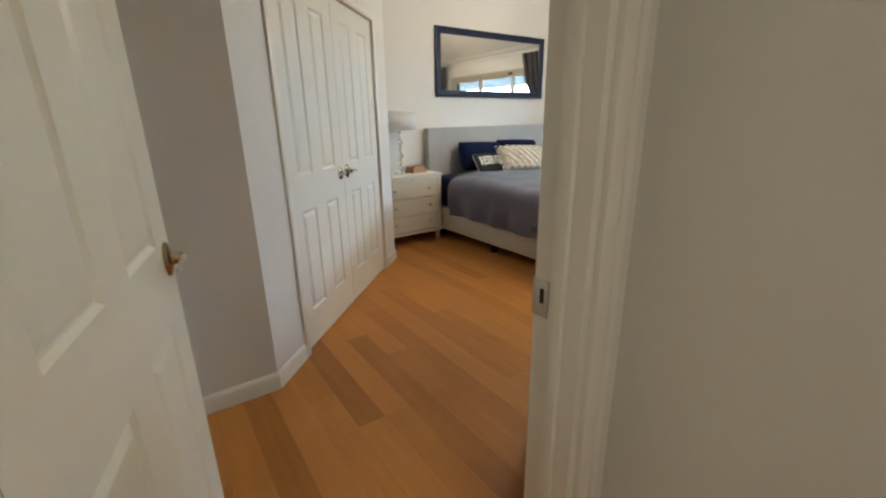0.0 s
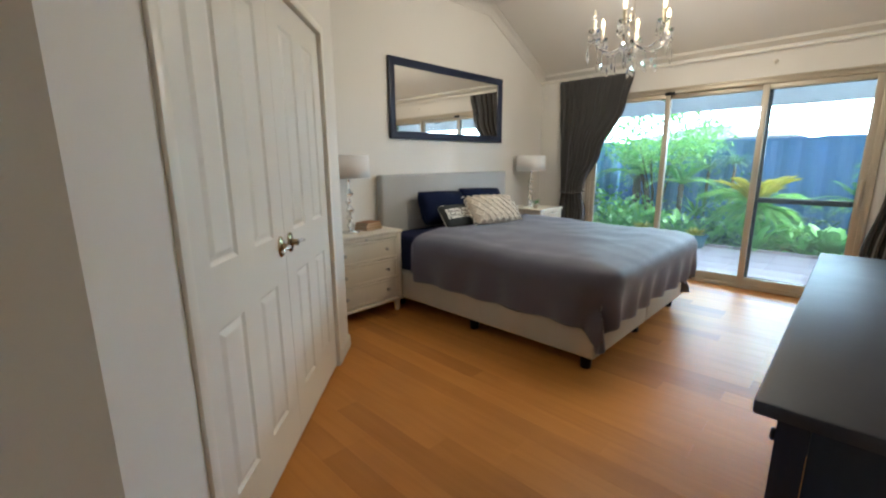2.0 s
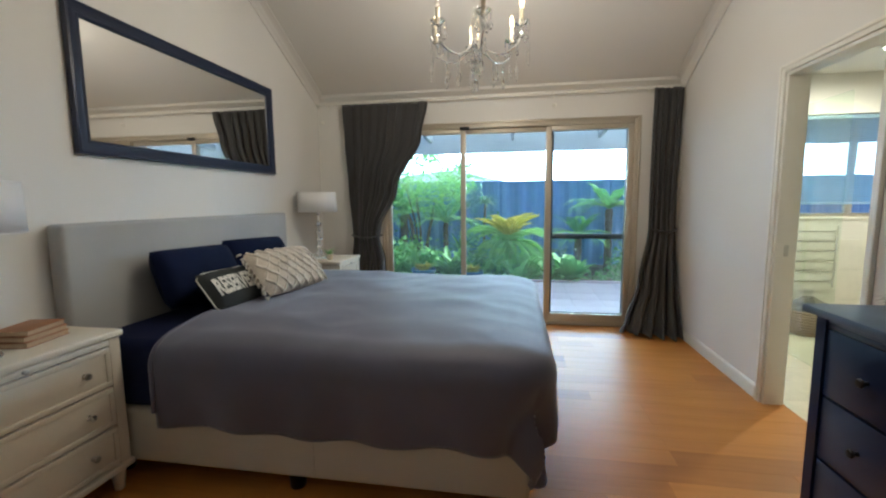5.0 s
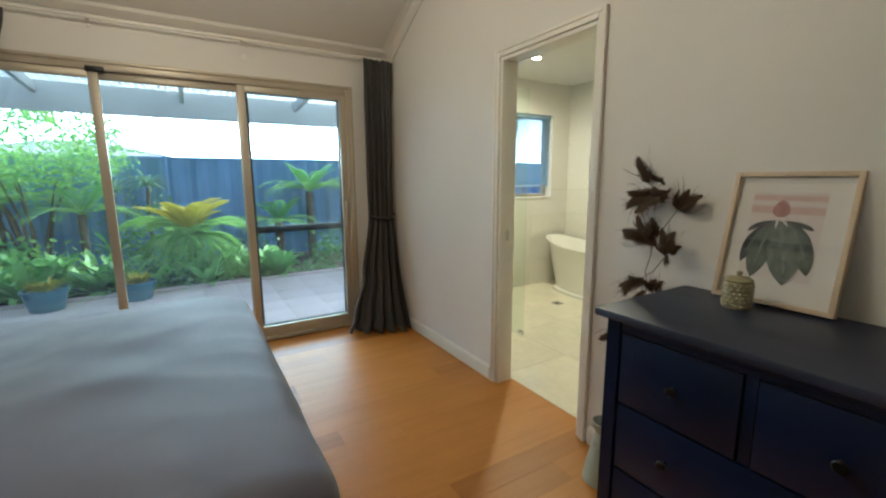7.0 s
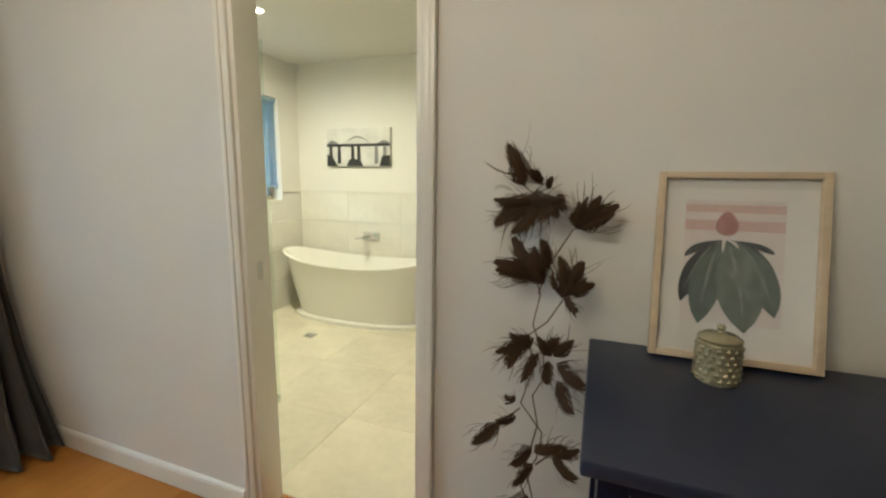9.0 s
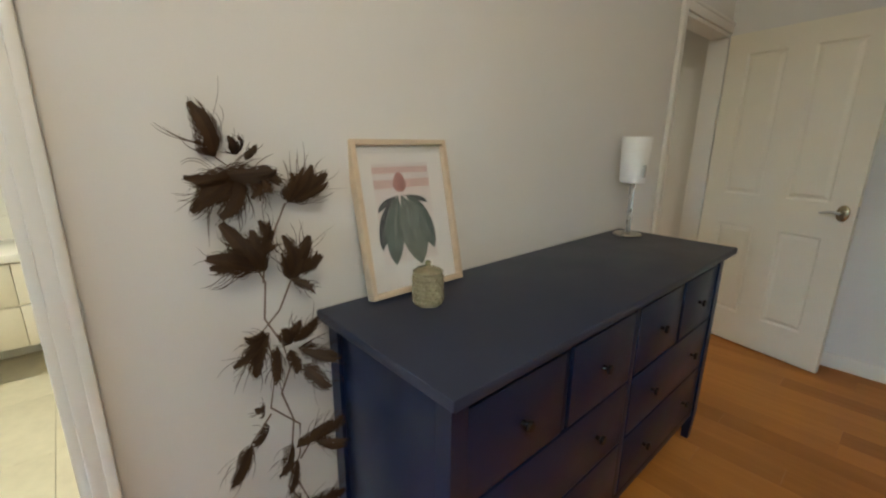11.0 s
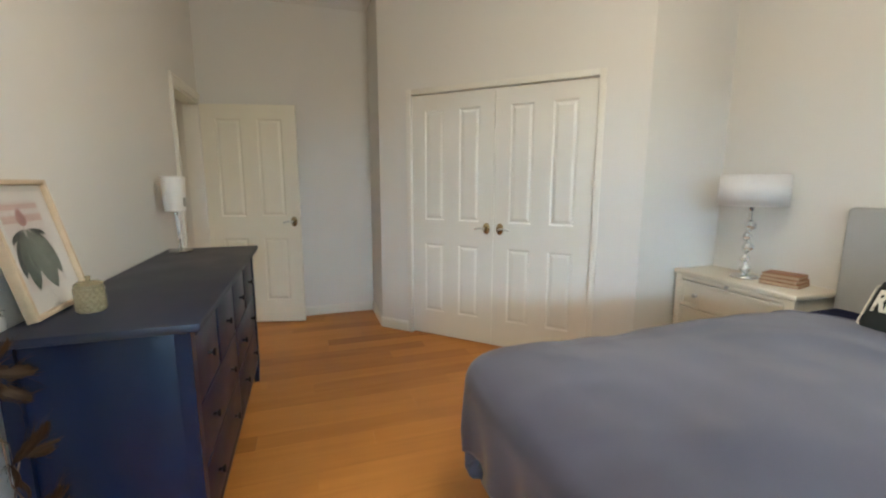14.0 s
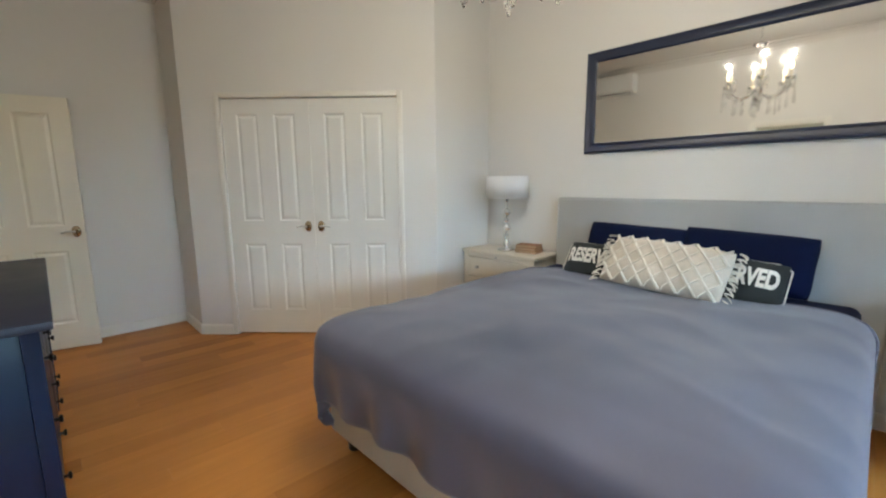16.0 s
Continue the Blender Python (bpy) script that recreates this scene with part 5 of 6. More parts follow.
for i, st in enumerate(STEMS):
    pts = list(st) + ([(-0.04, 0, 0.14), (0, 0, 0.03), (0, 0, -0.10)] if i in (0, 2) else [])
    part("stem", tube(bm_new(), pts, 0.0022, 6, 0.0022), STEM, fb)
for x0, y0, z0_, x1, y1, z1_ in ((-0.046, -0.145, 1.087, 0.003, -0.15, 1.205), (-0.076, -0.138, 1.048, 0.037, -0.14, 1.055), (-0.064, -0.141, 1.061, 0.031, -0.127, 0.974), (-0.076, -0.136, 1.035, 0.011, -0.13, 0.992), (-0.092, -0.146, 1.093, -0.061, -0.15, 1.136), (-0.105, -0.144, 1.08, -0.123, -0.149, 1.115), (-0.131, -0.142, 1.067, -0.167, -0.135, 1.027), (-0.104, -0.141, 1.061, -0.148, -0.132, 1.008), (-0.09, -0.138, 1.048, -0.019, -0.124, 0.959), (-0.124, -0.141, 1.061, -0.087, -0.13, 0.996), (-0.05, -0.139, 1.049, -0.165, -0.14, 1.06), (-0.182, -0.128, 0.98, -0.242, -0.143, 1.079), (-0.189, -0.128, 0.98, -0.292, -0.139, 1.052), (-0.178, -0.129, 0.987, -0.188, -0.14, 1.06), (-0.093, -0.106, 0.843, 0.026, -0.114, 0.896), (-0.113, -0.104, 0.835, -0.02, -0.126, 0.969), (-0.11, -0.109, 0.862, -0.084, -0.122, 0.943), (-0.121, -0.111, 0.875, -0.099, -0.125, 0.963), (-0.081, -0.111, 0.877, 0.019, -0.11, 0.87), (-0.113, -0.104, 0.835, -0.057, -0.12, 0.931), (-0.087, -0.109, 0.863, -0.126, -0.117, 0.915), (-0.167, -0.099, 0.804, -0.145, -0.119, 0.928), (-0.172, -0.102, 0.817, -0.214, -0.118, 0.918), (-0.174, -0.102, 0.817, -0.245, -0.108, 0.858), (-0.167, -0.099, 0.804, -0.209, -0.096, 0.78), (-0.16, -0.099, 0.804, -0.184, -0.109, 0.865), (-0.099, -0.082, 0.692, 0.005, -0.074, 0.648), (-0.085, -0.083, 0.7, -0.042, -0.069, 0.611), (-0.091, -0.081, 0.686, -0.032, -0.085, 0.712), (-0.146, -0.075, 0.652, -0.107, -0.086, 0.719), (-0.153, -0.075, 0.652, -0.206, -0.087, 0.724), (-0.159, -0.073, 0.637, -0.246, -0.068, 0.61), (-0.164, -0.066, 0.593, -0.22, -0.055, 0.529), (-0.138, -0.073, 0.639, -0.142, -0.064, 0.582), (-0.111, -0.076, 0.656, -0.08, -0.065, 0.59), (-0.118, -0.077, 0.662, -0.17, -0.086, 0.72), (-0.067, -0.047, 0.478, -0.012, -0.047, 0.479), (-0.062, -0.054, 0.521, -0.033, -0.058, 0.545), (-0.024, -0.044, 0.456, 0.044, -0.035, 0.401), (-0.156, -0.036, 0.406, -0.24, -0.044, 0.46), (-0.163, -0.034, 0.398, -0.241, -0.031, 0.378), (-0.118, -0.03, 0.369, -0.073, -0.022, 0.318), (-0.113, -0.037, 0.413, -0.057, -0.029, 0.365), (-0.119, -0.034, 0.398, -0.203, -0.045, 0.465), (-0.114, -0.016, 0.281, -0.035, -0.013, 0.267), (-0.133, -0.008, 0.232, -0.181, -0.018, 0.298), (-0.119, -0.01, 0.242, -0.231, -0.01, 0.243), (-0.141, -0.008, 0.23, -0.115, 0.004, 0.16)):
    p, q = Vector((x0, y0, z0_)), Vector((x1, y1 + rng.uniform(0, 0.03), z1_))
    plume(p, p + (q - p) * 0.97, 120, rng.uniform(0.19, 0.27))
    if rng.random() < 0.6:
        plume(p, p + (q - p) * 0.8 + Vector((rng.uniform(-0.02, 0.02), 0.02, rng.uniform(-0.02, 0.02))), 24, 0.13)

# ---- wall air conditioner over the dresser ----
ac = thing("air_conditioner", pose(1.50, SOUTH, 2.69), "white split-system air conditioner on the wall", "air conditioner")
ACW = surface("white_plastic", (0.78, 0.77, 0.74), 0.4, var=0.01)
b = bm_new()
pr = [(0, 0), (0.12, 0.0), (0.185, 0.05), (0.20, 0.12), (0.195, 0.27), (0.18, 0.29), (0, 0.29)]
rows = [[b.verts.new((x, u, v)) for u, v in pr] for x in (0, 0.86)]
for i in range(len(pr)):
    j = (i + 1) % len(pr)
    b.faces.new((rows[0][i], rows[0][j], rows[1][j], rows[1][i]))
b.faces.new(rows[0][::-1])
b.faces.new(rows[1])
part("casing", b, ACW, ac)
part("outlet", blocks(((0.05, 0.125, 0.006), (0.81, 0.150, 0.03))), DARKALU, ac)
part("louvre", blocks(((0.05, 0.13, 0.001), (0.81, 0.172, 0.006)), bevel=0.001), ACW, ac)

# ---- garden outside ----
GZ = -0.06
structure("ground", blocks(((EAST + 0.2, -60, GZ - 0.30), (90, 60, GZ - 0.055))), SOIL, "dark garden soil and leaf litter", "ground")
structure("patio_bed", blocks(((EAST + 0.12, -6, GZ - 0.10), (8.95, 12, GZ - 0.012))), PAVER, "mortar bed under the patio pavers", "patio")
fence = thing("fence", pose(11.3, 0, GZ - 0.05), "blue-grey corrugated steel boundary fence", "fence", kind="structure")


def fence_sheet():
    bm = bm_new()
    n = 26
    rows = []
    for z in (0.0, 1.83):
        rows.append([bm.verts.new((0.022 * (1 if (i // 2) % 2 else -1), i * 2.35 / n, z)) for i in range(n + 1)])
    for i in range(n):
        bm.faces.new((rows[0][i], rows[0][i + 1], rows[1][i + 1], rows[1][i]))
    return bm


sheet = mesh_of("fence_panel", fence_sheet(), FENCE, False)
post = mesh_of("fence_post", blocks(((-0.035, -0.03, 0), (0.035, 0.03, 1.88)), bevel=0.004), FENCE)
cap = mesh_of("fence_rail", blocks(((-0.035, 0.03, 1.815), (0.035, 2.32, 1.86)), bevel=0.004), FENCE)
for i in range(-4, 6):
    for nm, me in (("fence_panel", sheet), ("fence_post", post), ("fence_rail", cap)):
        o = new(nm, me)
        o.parent = fence
        o.location = (0, 0.6 + i * 2.35, 0)
side_fence = thing("side_fence", pose(6.6, 5.6, GZ - 0.05, 0, 0, -90), "blue-grey corrugated steel side fence", "fence", kind="structure")
for i in range(0, 2):
    for nm, me in (("fence_panel", sheet), ("fence_post", post), ("fence_rail", cap)):
        o = new(nm, me)
        o.parent = side_fence
        o.location = (0, i * 2.35, 0)

# patio roof: corrugated sheeting on a beam
pr = thing("patio_roof", pose(0, 0, 0), "corrugated white patio roof on painted timber beams", "patio roof", kind="structure")
ROOFSHEET = bpy.data.materials.new("roof_sheet")
ROOFSHEET.use_nodes = True
nt = ROOFSHEET.node_tree
tl, ms = nt.nodes.new("ShaderNodeBsdfTranslucent"), nt.nodes.new("ShaderNodeMixShader")
tl.inputs[0].default_value = (0.78, 0.80, 0.82, 1)
nt.nodes["Principled BSDF"].inputs["Base Color"].default_value = (0.68, 0.70, 0.72, 1)
nt.nodes["Principled BSDF"].inputs["Roughness"].default_value = 0.4
ms.inputs[0].default_value = 0.50
nt.links.new(nt.nodes["Principled BSDF"].outputs[0], ms.inputs[1])
nt.links.new(tl.outputs[0], ms.inputs[2])
nt.links.new(ms.outputs[0], nt.nodes["Material Output"].inputs[0])


def roof(u, v):
    y = -3.0 + u * 11.0
    return (6.42 + v * 2.95, y, 2.66 - 0.20 * v + 0.018 * math.sin(y * 2 * math.pi / 0.076))


part("roof_sheet", grid(bm_new(), 1160, 3, roof), ROOFSHEET, pr)
part("beam", blocks(((9.05, -3, 2.13), (9.11, 8, 2.462)), bevel=0.004), BEAM, pr)
for y in (-1.6, -0.2, 1.2, 2.6, 4.0, 5.4, 6.8):
    b = bm_new()
    vs = [b.verts.new(p) for p in ((6.42, y, 2.50), (9.05, y, 2.32), (9.05, y, 2.43), (6.42, y, 2.61), (6.42, y + 0.045, 2.50), (9.05, y + 0.045, 2.32), (9.05, y + 0.045, 2.43), (6.42, y + 0.045, 2.61))]
    for q in ((0, 1, 2, 3), (7, 6, 5, 4), (0, 4, 5, 1), (1, 5, 6, 2), (2, 6, 7, 3), (3, 7, 4, 0)):
        b.faces.new([vs[i] for i in q])
    part("rafter", b, BEAM, pr, soft=False)
for y in (-0.9, 5.3):
    part("post", blocks(((9.04, y, GZ - 0.05), (9.12, y + 0.08, 2.11)), bevel=0.004), BEAM, pr)

# house next door and the glowing sky backdrop
nb = thing("house", pose(0, 0, GZ), "cream rendered neighbouring house behind the fence", "house")
part("wall", blocks(((15.0, -9, 0), (22, 2.2, 1.92))), RENDERWALL, nb, soft=False)
part("parapet", blocks(((14.94, -9.05, 1.92), (15.2, 2.25, 1.98)), bevel=0.01), RENDERWALL, nb)
part("window", blocks(((14.96, -3.2, 0.8), (15.0, -1.4, 1.7))), SCREENPANE, nb)
nb2 = thing("house", pose(0, 0, GZ), "small pale house with a grey hipped roof behind the trees", "house")
part("wall", blocks(((19.2, 3.4, 0), (23.5, 8.2, 2.15))), RENDERWALL, nb2, soft=False)
b = bm_new()
vs = [b.verts.new(p) for p in ((18.7, 2.9, 2.15), (24.0, 2.9, 2.15), (24.0, 8.7, 2.15), (18.7, 8.7, 2.15), (21.3, 5.2, 2.75), (21.3, 6.4, 2.75))]
for q in ((0, 1, 4), (1, 2, 5, 4), (2, 3, 5), (3, 0, 4, 5), (3, 2, 1, 0)):
    b.faces.new([vs[i] for i in q])
part("roof", b, ROOFTILE, nb2, soft=False)
# glowing board added for daylight, in place of sky and pale house wall
bd = single("backdrop", blocks(((52, -70, -1), (52.2, 80, 30))), glow("glowing_backdrop", (0.77, 0.89, 1.0), SKY_GLOW), "glowing white sky backdrop that lights the room", "sky", kind="structure", soft=False)

# pavers
paver = mesh_of("paver", blocks(((0.001, 0.001, -0.04), (0.399, 0.399, 0.0)), bevel=0.002), PAVER)
pat = structure("patio", blocks(((8.90, -6, GZ - 0.08), (8.98, 12, GZ + 0.03)), bevel=0.01), PAVER, "pinkish concrete patio paving", "patio", soft=True)
for i in range(7):
    for j in range(-6, 24):
        o = new("paver", paver)
        o.parent = pat
        o.location = (6.36 + i * 0.40 - 0.30, j * 0.40 - 0.2, GZ + 0.002 * ((i * 7 + j * 3) % 3 - 1))

# ---- garden plants ----
def frond_mesh(name, length, leaflets, leaf_len, droop, mat, width=0.012, vee=0.35):
    """A feather frond along +x: a rachis and two rows of leaflets."""
    b = bm_new()
    def at(t):
        return Vector((length * t * (1 - 0.18 * droop * t), 0, length * (0.55 * t - droop * t * t)))
    tube(b, [at(i / 8) for i in range(9)], 0.007, 5, 0.002)
    for i in range(leaflets):
        t = 0.10 + 0.9 * i / leaflets
        p = at(t)
        ll = leaf_len * (math.sin(math.pi * (0.12 + 0.85 * t)) ** 0.7)
        for s in (-1, 1):
            d = Vector((0.55, s * 0.85, vee)).normalized()
            mid, tip = p + d * ll * 0.5, p + d * ll + Vector((0, 0, -0.12 * ll))
            w = Vector((width, 0, 0))
            v = [b.verts.new(q) for q in (p, mid - w * 0.8, tip, mid + w * 0.8)]
            b.faces.new(v)
    return mesh_of(name, b, mat, False)


def rosette(name, m, mesh_list, counts, label, category, trunk=None, seed=1):
    """Fronds set round a crown, in rings from low to upright."""
    rng = random.Random(seed)
    pl = thing(name, m, label, category)
    h = 0.0
    if trunk:
        r, h = trunk
        part("trunk", lathe(bm_new(), [(r * (1.15 if k % 2 else 0.95), h * k / 12) for k in range(13)], 12), BARK, pl)
    for (n, tilt, scale), me in zip(counts, mesh_list):
        for i in range(n):
            o = new("frond", me)
            o.parent = pl
            a = 360 * i / n + rng.uniform(-14, 14) + tilt
            sc = scale * rng.uniform(0.85, 1.1)
            o.matrix_local = pose(0, 0, h, 0, 0, a) @ pose(0, 0, 0, 0, -tilt + rng.uniform(-7, 7), 0) @ Matrix.Diagonal((sc, sc, sc, 1))
    return pl


def leaf_cloud(b, centre, radii, n, size, rng, up=0.3, aspect=0.45):
    """Many small leaves, gathered in twig clumps with gaps between them."""
    cx_, cy_, cz_ = centre
    clumps = []
    for _ in range(max(4, n // 14)):
        a, zz, rr = rng.uniform(0, 6.283), rng.uniform(-1, 1), rng.uniform(0.45, 1.0) ** 0.6
        k = math.sqrt(1 - zz * zz) * rr
        clumps.append(Vector((cx_ + radii[0] * k * math.cos(a), cy_ + radii[1] * k * math.sin(a), cz_ + radii[2] * zz * rr)))
    for i in range(n):
        p = rng.choice(clumps) + Vector((rng.gauss(0, 1), rng.gauss(0, 1), rng.gauss(0, 0.7))) * size * 1.5
        d = Vector((rng.gauss(0, 1), rng.gauss(0, 1), rng.gauss(up, 0.6))).normalized()
        s = d.cross(Vector((rng.gauss(0, 1), rng.gauss(0, 1), rng.gauss(0, 1)))).normalized()
        ln = size * rng.uniform(0.6, 1.3)
        w = s * ln * aspect * 0.5
        v = [b.verts.new(q) for q in (p, p + d * ln * 0.5 - w, p + d * ln, p + d * ln * 0.5 + w)]
        b.faces.new(v)
    return b


def shrub(name, m, radii, n, size, mat, label, seed, stems=5, up=0.3, aspect=0.45, trunk_h=0.0):
    rng = random.Random(seed)
    sh = thing(name, m, label, "tree" if trunk_h > 0.6 else "shrub")
    top = trunk_h + radii[2] * 0.6
    for i in range(stems):
        a = rng.uniform(0, 6.283)
        e = Vector((radii[0] * 0.55 * math.cos(a), radii[1] * 0.6 * math.sin(a), top * rng.uniform(0.85, 1.2)))
        mid = Vector((e.x * 0.35 + rng.uniform(-0.06, 0.06), e.y * 0.35 + rng.uniform(-0.06, 0.06), e.z * 0.55))
        part("limb" if trunk_h else "stem", tube(bm_new(), [(0.05 * math.cos(a), 0.05 * math.sin(a), 0), mid, e], 0.03 if trunk_h else 0.010, 7, 0.008), BARK, sh)
    b = leaf_cloud(bm_new(), (0, 0, trunk_h + radii[2]), radii, n, size, rng, up, aspect)
    tagged(part("crown", b, mat, sh, soft=False), kind="stuff")
    return sh


SG = GZ - 0.055
cyc_low = frond_mesh("frond", 0.80, 34, 0.15, 0.85, LEAFLIGHT, 0.016)
cyc_mid = frond_mesh("frond", 0.80, 32, 0.14, 0.62, LEAFLIGHT, 0.016)
cyc_top = frond_mesh("frond", 0.70, 30, 0.13, 0.40, LEAFYELLOW, 0.015)
rosette("cycad", pose(9.75, 2.68, SG), [cyc_low, cyc_mid, cyc_top], [(26, -20, 1.25), (22, 8, 1.2), (24, 30, 1.1)], "large cycad with yellow new fronds", "cycad", (0.14, 0.66), 2)
fern = frond_mesh("frond", 0.95, 50, 0.21, 0.62, LEAFLIGHT, 0.010, 0.1)
fern2 = frond_mesh("frond", 0.8, 46, 0.19, 0.42, LEAF, 0.010, 0.1)
rosette("fern", pose(9.35, 4.15, SG), [fern, fern2], [(16, 4, 0.62), (12, 34, 0.55)], "bright green fern clump beside the patio", "fern", (0.10, 0.22), 15)
rosette("tree_fern", pose(10.55, 0.72, SG), [fern, fern2], [(18, 2, 1.0), (12, 34, 0.85)], "tree fern with pale arching fronds by the fence", "tree fern", (0.07, 1.25), 5)
rosette("tree_fern", pose(10.2, 1.35, SG), [fern, fern2], [(16, -5, 0.85), (10, 30, 0.75)], "lower tree fern with arching green fronds", "tree fern", (0.07, 0.75), 8)
rosette("palm", pose(10.7, -0.35, SG), [fern, fern2], [(12, 5, 1.0), (8, 40, 0.9)], "green palm rising above the fence", "palm", (0.06, 1.35), 9)
rosette("palm", pose(10.4, 4.9, SG), [fern, fern2], [(14, -4, 1.15), (9, 32, 1.0)], "broad palm with pale green fronds", "palm", (0.08, 1.15), 19)
rosette("palm", pose(10.1, 3.95, SG), [fern, fern2], [(12, 0, 0.9), (8, 32, 0.8)], "slender palm with feathery fronds", "palm", (0.05, 1.0), 29)
shrub("tree", pose(10.3, 4.5, SG), (0.8, 1.2, 0.66), 5600, 0.085, LEAFLIGHT, "multi-stemmed tree with a feathery pale green crown", 21, 9, 0.1, 0.4, 1.25)
shrub("shrub", pose(9.55, 4.55, SG), (0.34, 0.50, 0.30), 800, 0.115, LEAFLIGHT, "lime green leafy shrub beside the patio", 22, 7)
shrub("shrub", pose(9.6, 5.3, SG), (0.45, 0.6, 0.45), 900, 0.11, LEAF, "dark green leafy shrub by the fence", 23, 7)
shrub("shrub", pose(9.25, 3.45, SG), (0.26, 0.35, 0.22), 520, 0.075, LEAFBLUE, "low blue-green shrub at the patio edge", 24)
shrub("shrub", pose(9.22, 2.85, SG), (0.24, 0.34, 0.18), 480, 0.07, LEAFBLUE, "low blue-green shrub at the patio edge", 25)
shrub("shrub", pose(9.26, 2.25, SG), (0.24, 0.32, 0.24), 520, 0.075, LEAFLIGHT, "low fresh green shrub at the patio edge", 26)
shrub("shrub", pose(9.9, 1.9, SG), (0.35, 0.45, 0.30), 650, 0.08, LEAFBLUE, "grey-green shrub by the fence", 27)
shrub("shrub", pose(10.4, 3.2, SG), (0.4, 0.5, 0.55), 900, 0.085, LEAF, "dark green shrub in front of the fence", 31)
shrub("shrub", pose(10.2, 0.2, SG), (0.45, 0.7, 0.35), 800, 0.08, LEAF, "dark green low planting by the fence", 33)
shrub("shrub", pose(9.2, 1.05, SG), (0.2, 0.35, 0.1), 320, 0.06, LEAF, "low ground cover at the patio edge", 34)
strap = random.Random(8)


def strappy(name, m, n, length, width, rise, droop, mat, label, stem=0.0):
    pl = thing(name, m, label, "agave" if not stem else "yucca")
    if stem:
        part("trunk", tube(bm_new(), [(0, 0, 0), (0.03, 0.02, stem * 0.5), (0, 0, stem)], 0.035, 8, 0.028), BARK, pl)
    for i in range(n):
        b = strap_leaf(bm_new(), (0, 0, stem + 0.01), 2.4 * i + strap.uniform(-0.2, 0.2), length * strap.uniform(0.75, 1.1), width, rise * (0.5 + 1.2 * i / n), droop, 6)
        part("leaf", b, mat, pl, soft=False)
    return pl


strappy("agave", pose(9.16, 1.62, SG), 44, 0.40, 0.105, 1.05, 0.45, LEAFLIGHT, "pale green agave rosette at the patio edge")
strappy("agave", pose(9.15, 1.95, SG), 22, 0.42, 0.04, 1.0, 0.35, LEAFLIGHT, "fresh green agave rosette at the patio edge")
for ay, al in ((2.55, 0.50), (2.85, 0.44), (3.15, 0.46), (3.5, 0.5), (3.75, 0.55), (4.45, 0.60), (4.8, 0.55)):
    strappy("agave", pose(9.20 + 0.12 * math.sin(ay * 9), ay, SG), 30, al, 0.060, 0.95, 0.45, LEAFLIGHT, "bright green broad-leaved rosette at the patio edge")
strappy("yucca", pose(10.6, 3.19, SG), 44, 0.40, 0.022, 0.8, 0.7, LEAFBLUE, "pale spiky yucca on a slim trunk", 1.35)
strappy("yucca", pose(10.75, 3.65, SG), 40, 0.40, 0.02, 0.8, 0.7, LEAFBLUE, "pale spiky yucca by the fence", 1.25)
strappy("yucca", pose(9.9, 3.6, SG), 24, 0.42, 0.022, 1.0, 0.6, LEAF, "green spiky yucca behind the shrubs", 0.4)
pot_plant("patio_pot", pose(8.62, 4.10, GZ), 0.20, 0.24, POTBLUE, LEAFYELLOW, 160, 0.16, 0.014, 0.8, 0.5, "blue glazed pot with a yellow-green plant", 4)
pot_plant("patio_pot", pose(8.62, 3.28, GZ), 0.19, 0.22, POTBLUE, LEAFYELLOW, 160, 0.15, 0.014, 0.8, 0.5, "blue glazed pot with a yellow-green plant", 6)
pot_plant("patio_pot", pose(8.2, 4.85, GZ), 0.15, 0.30, TERRACOTTA, LEAFLIGHT, 60, 0.22, 0.012, 1.0, 0.5, "terracotta pot with a small green plant", 7)

# ---- bathroom ----
BFAR, BEAST, BWEST = -1.62, 6.47, 3.4
BW = (-1.33, -0.13, 1.12, 2.12)      # window: y from, y to, sill, head
structure("wall_bath_far", blocks(((BWEST, BFAR - T, 0), (BEAST + 0.2, BFAR, 2.6))), WALL, "cream bathroom wall above the tiles", "wall")
structure("wall_bath_window", blocks(((BEAST, BFAR, 0), (BEAST + 0.2, BW[0], 2.6)), ((BEAST, BW[1], 0), (BEAST + 0.2, HALL_Y, 2.6)), ((BEAST, BW[0], 0), (BEAST + 0.2, BW[1], BW[2])), ((BEAST, BW[0], BW[3]), (BEAST + 0.2, BW[1], 2.6))), WALL, "cream bathroom wall with a window", "wall")
structure("wall_bath_side", blocks(((BWEST - T, BFAR, 0), (BWEST, HALL_Y, 2.6))), WALL, "plain cream bathroom wall", "wall")
structure("ceiling_bath", blocks(((BWEST, BFAR, 2.50), (BEAST, HALL_Y, 2.58))), CEIL, "flat white bathroom ceiling", "ceiling")
structure("floor_bath_base", blocks(((BWEST, BFAR, -0.12), (BEAST, HALL_Y - 0.016, -0.010))), GROUT, "grout under the bathroom tiles", "floor")
dl = thing("downlight", pose(5.75, -0.35, 2.50), "round recessed ceiling downlight, switched on", "downlight")
part("rim", lathe(bm_new(), [(0.040, 0), (0.052, 0), (0.052, -0.004), (0.042, -0.006), (0.040, -0.003)], 28), TRIM, dl)
part("lens", lathe(bm_new(), [(0.0, -0.008), (0.030, -0.0075), (0.039, -0.005), (0.039, -0.0035), (0.0, -0.0035)], 24), glow("downlight_lens", (1.0, 0.93, 0.78), 25.0), dl)
lamp("downlight_lamp", "SPOT", (5.75, -0.35, 2.47), DOWNLIGHT_WATTS, (1.0, 0.90, 0.66), 0.05, (5.75, -0.35, 0), 180)
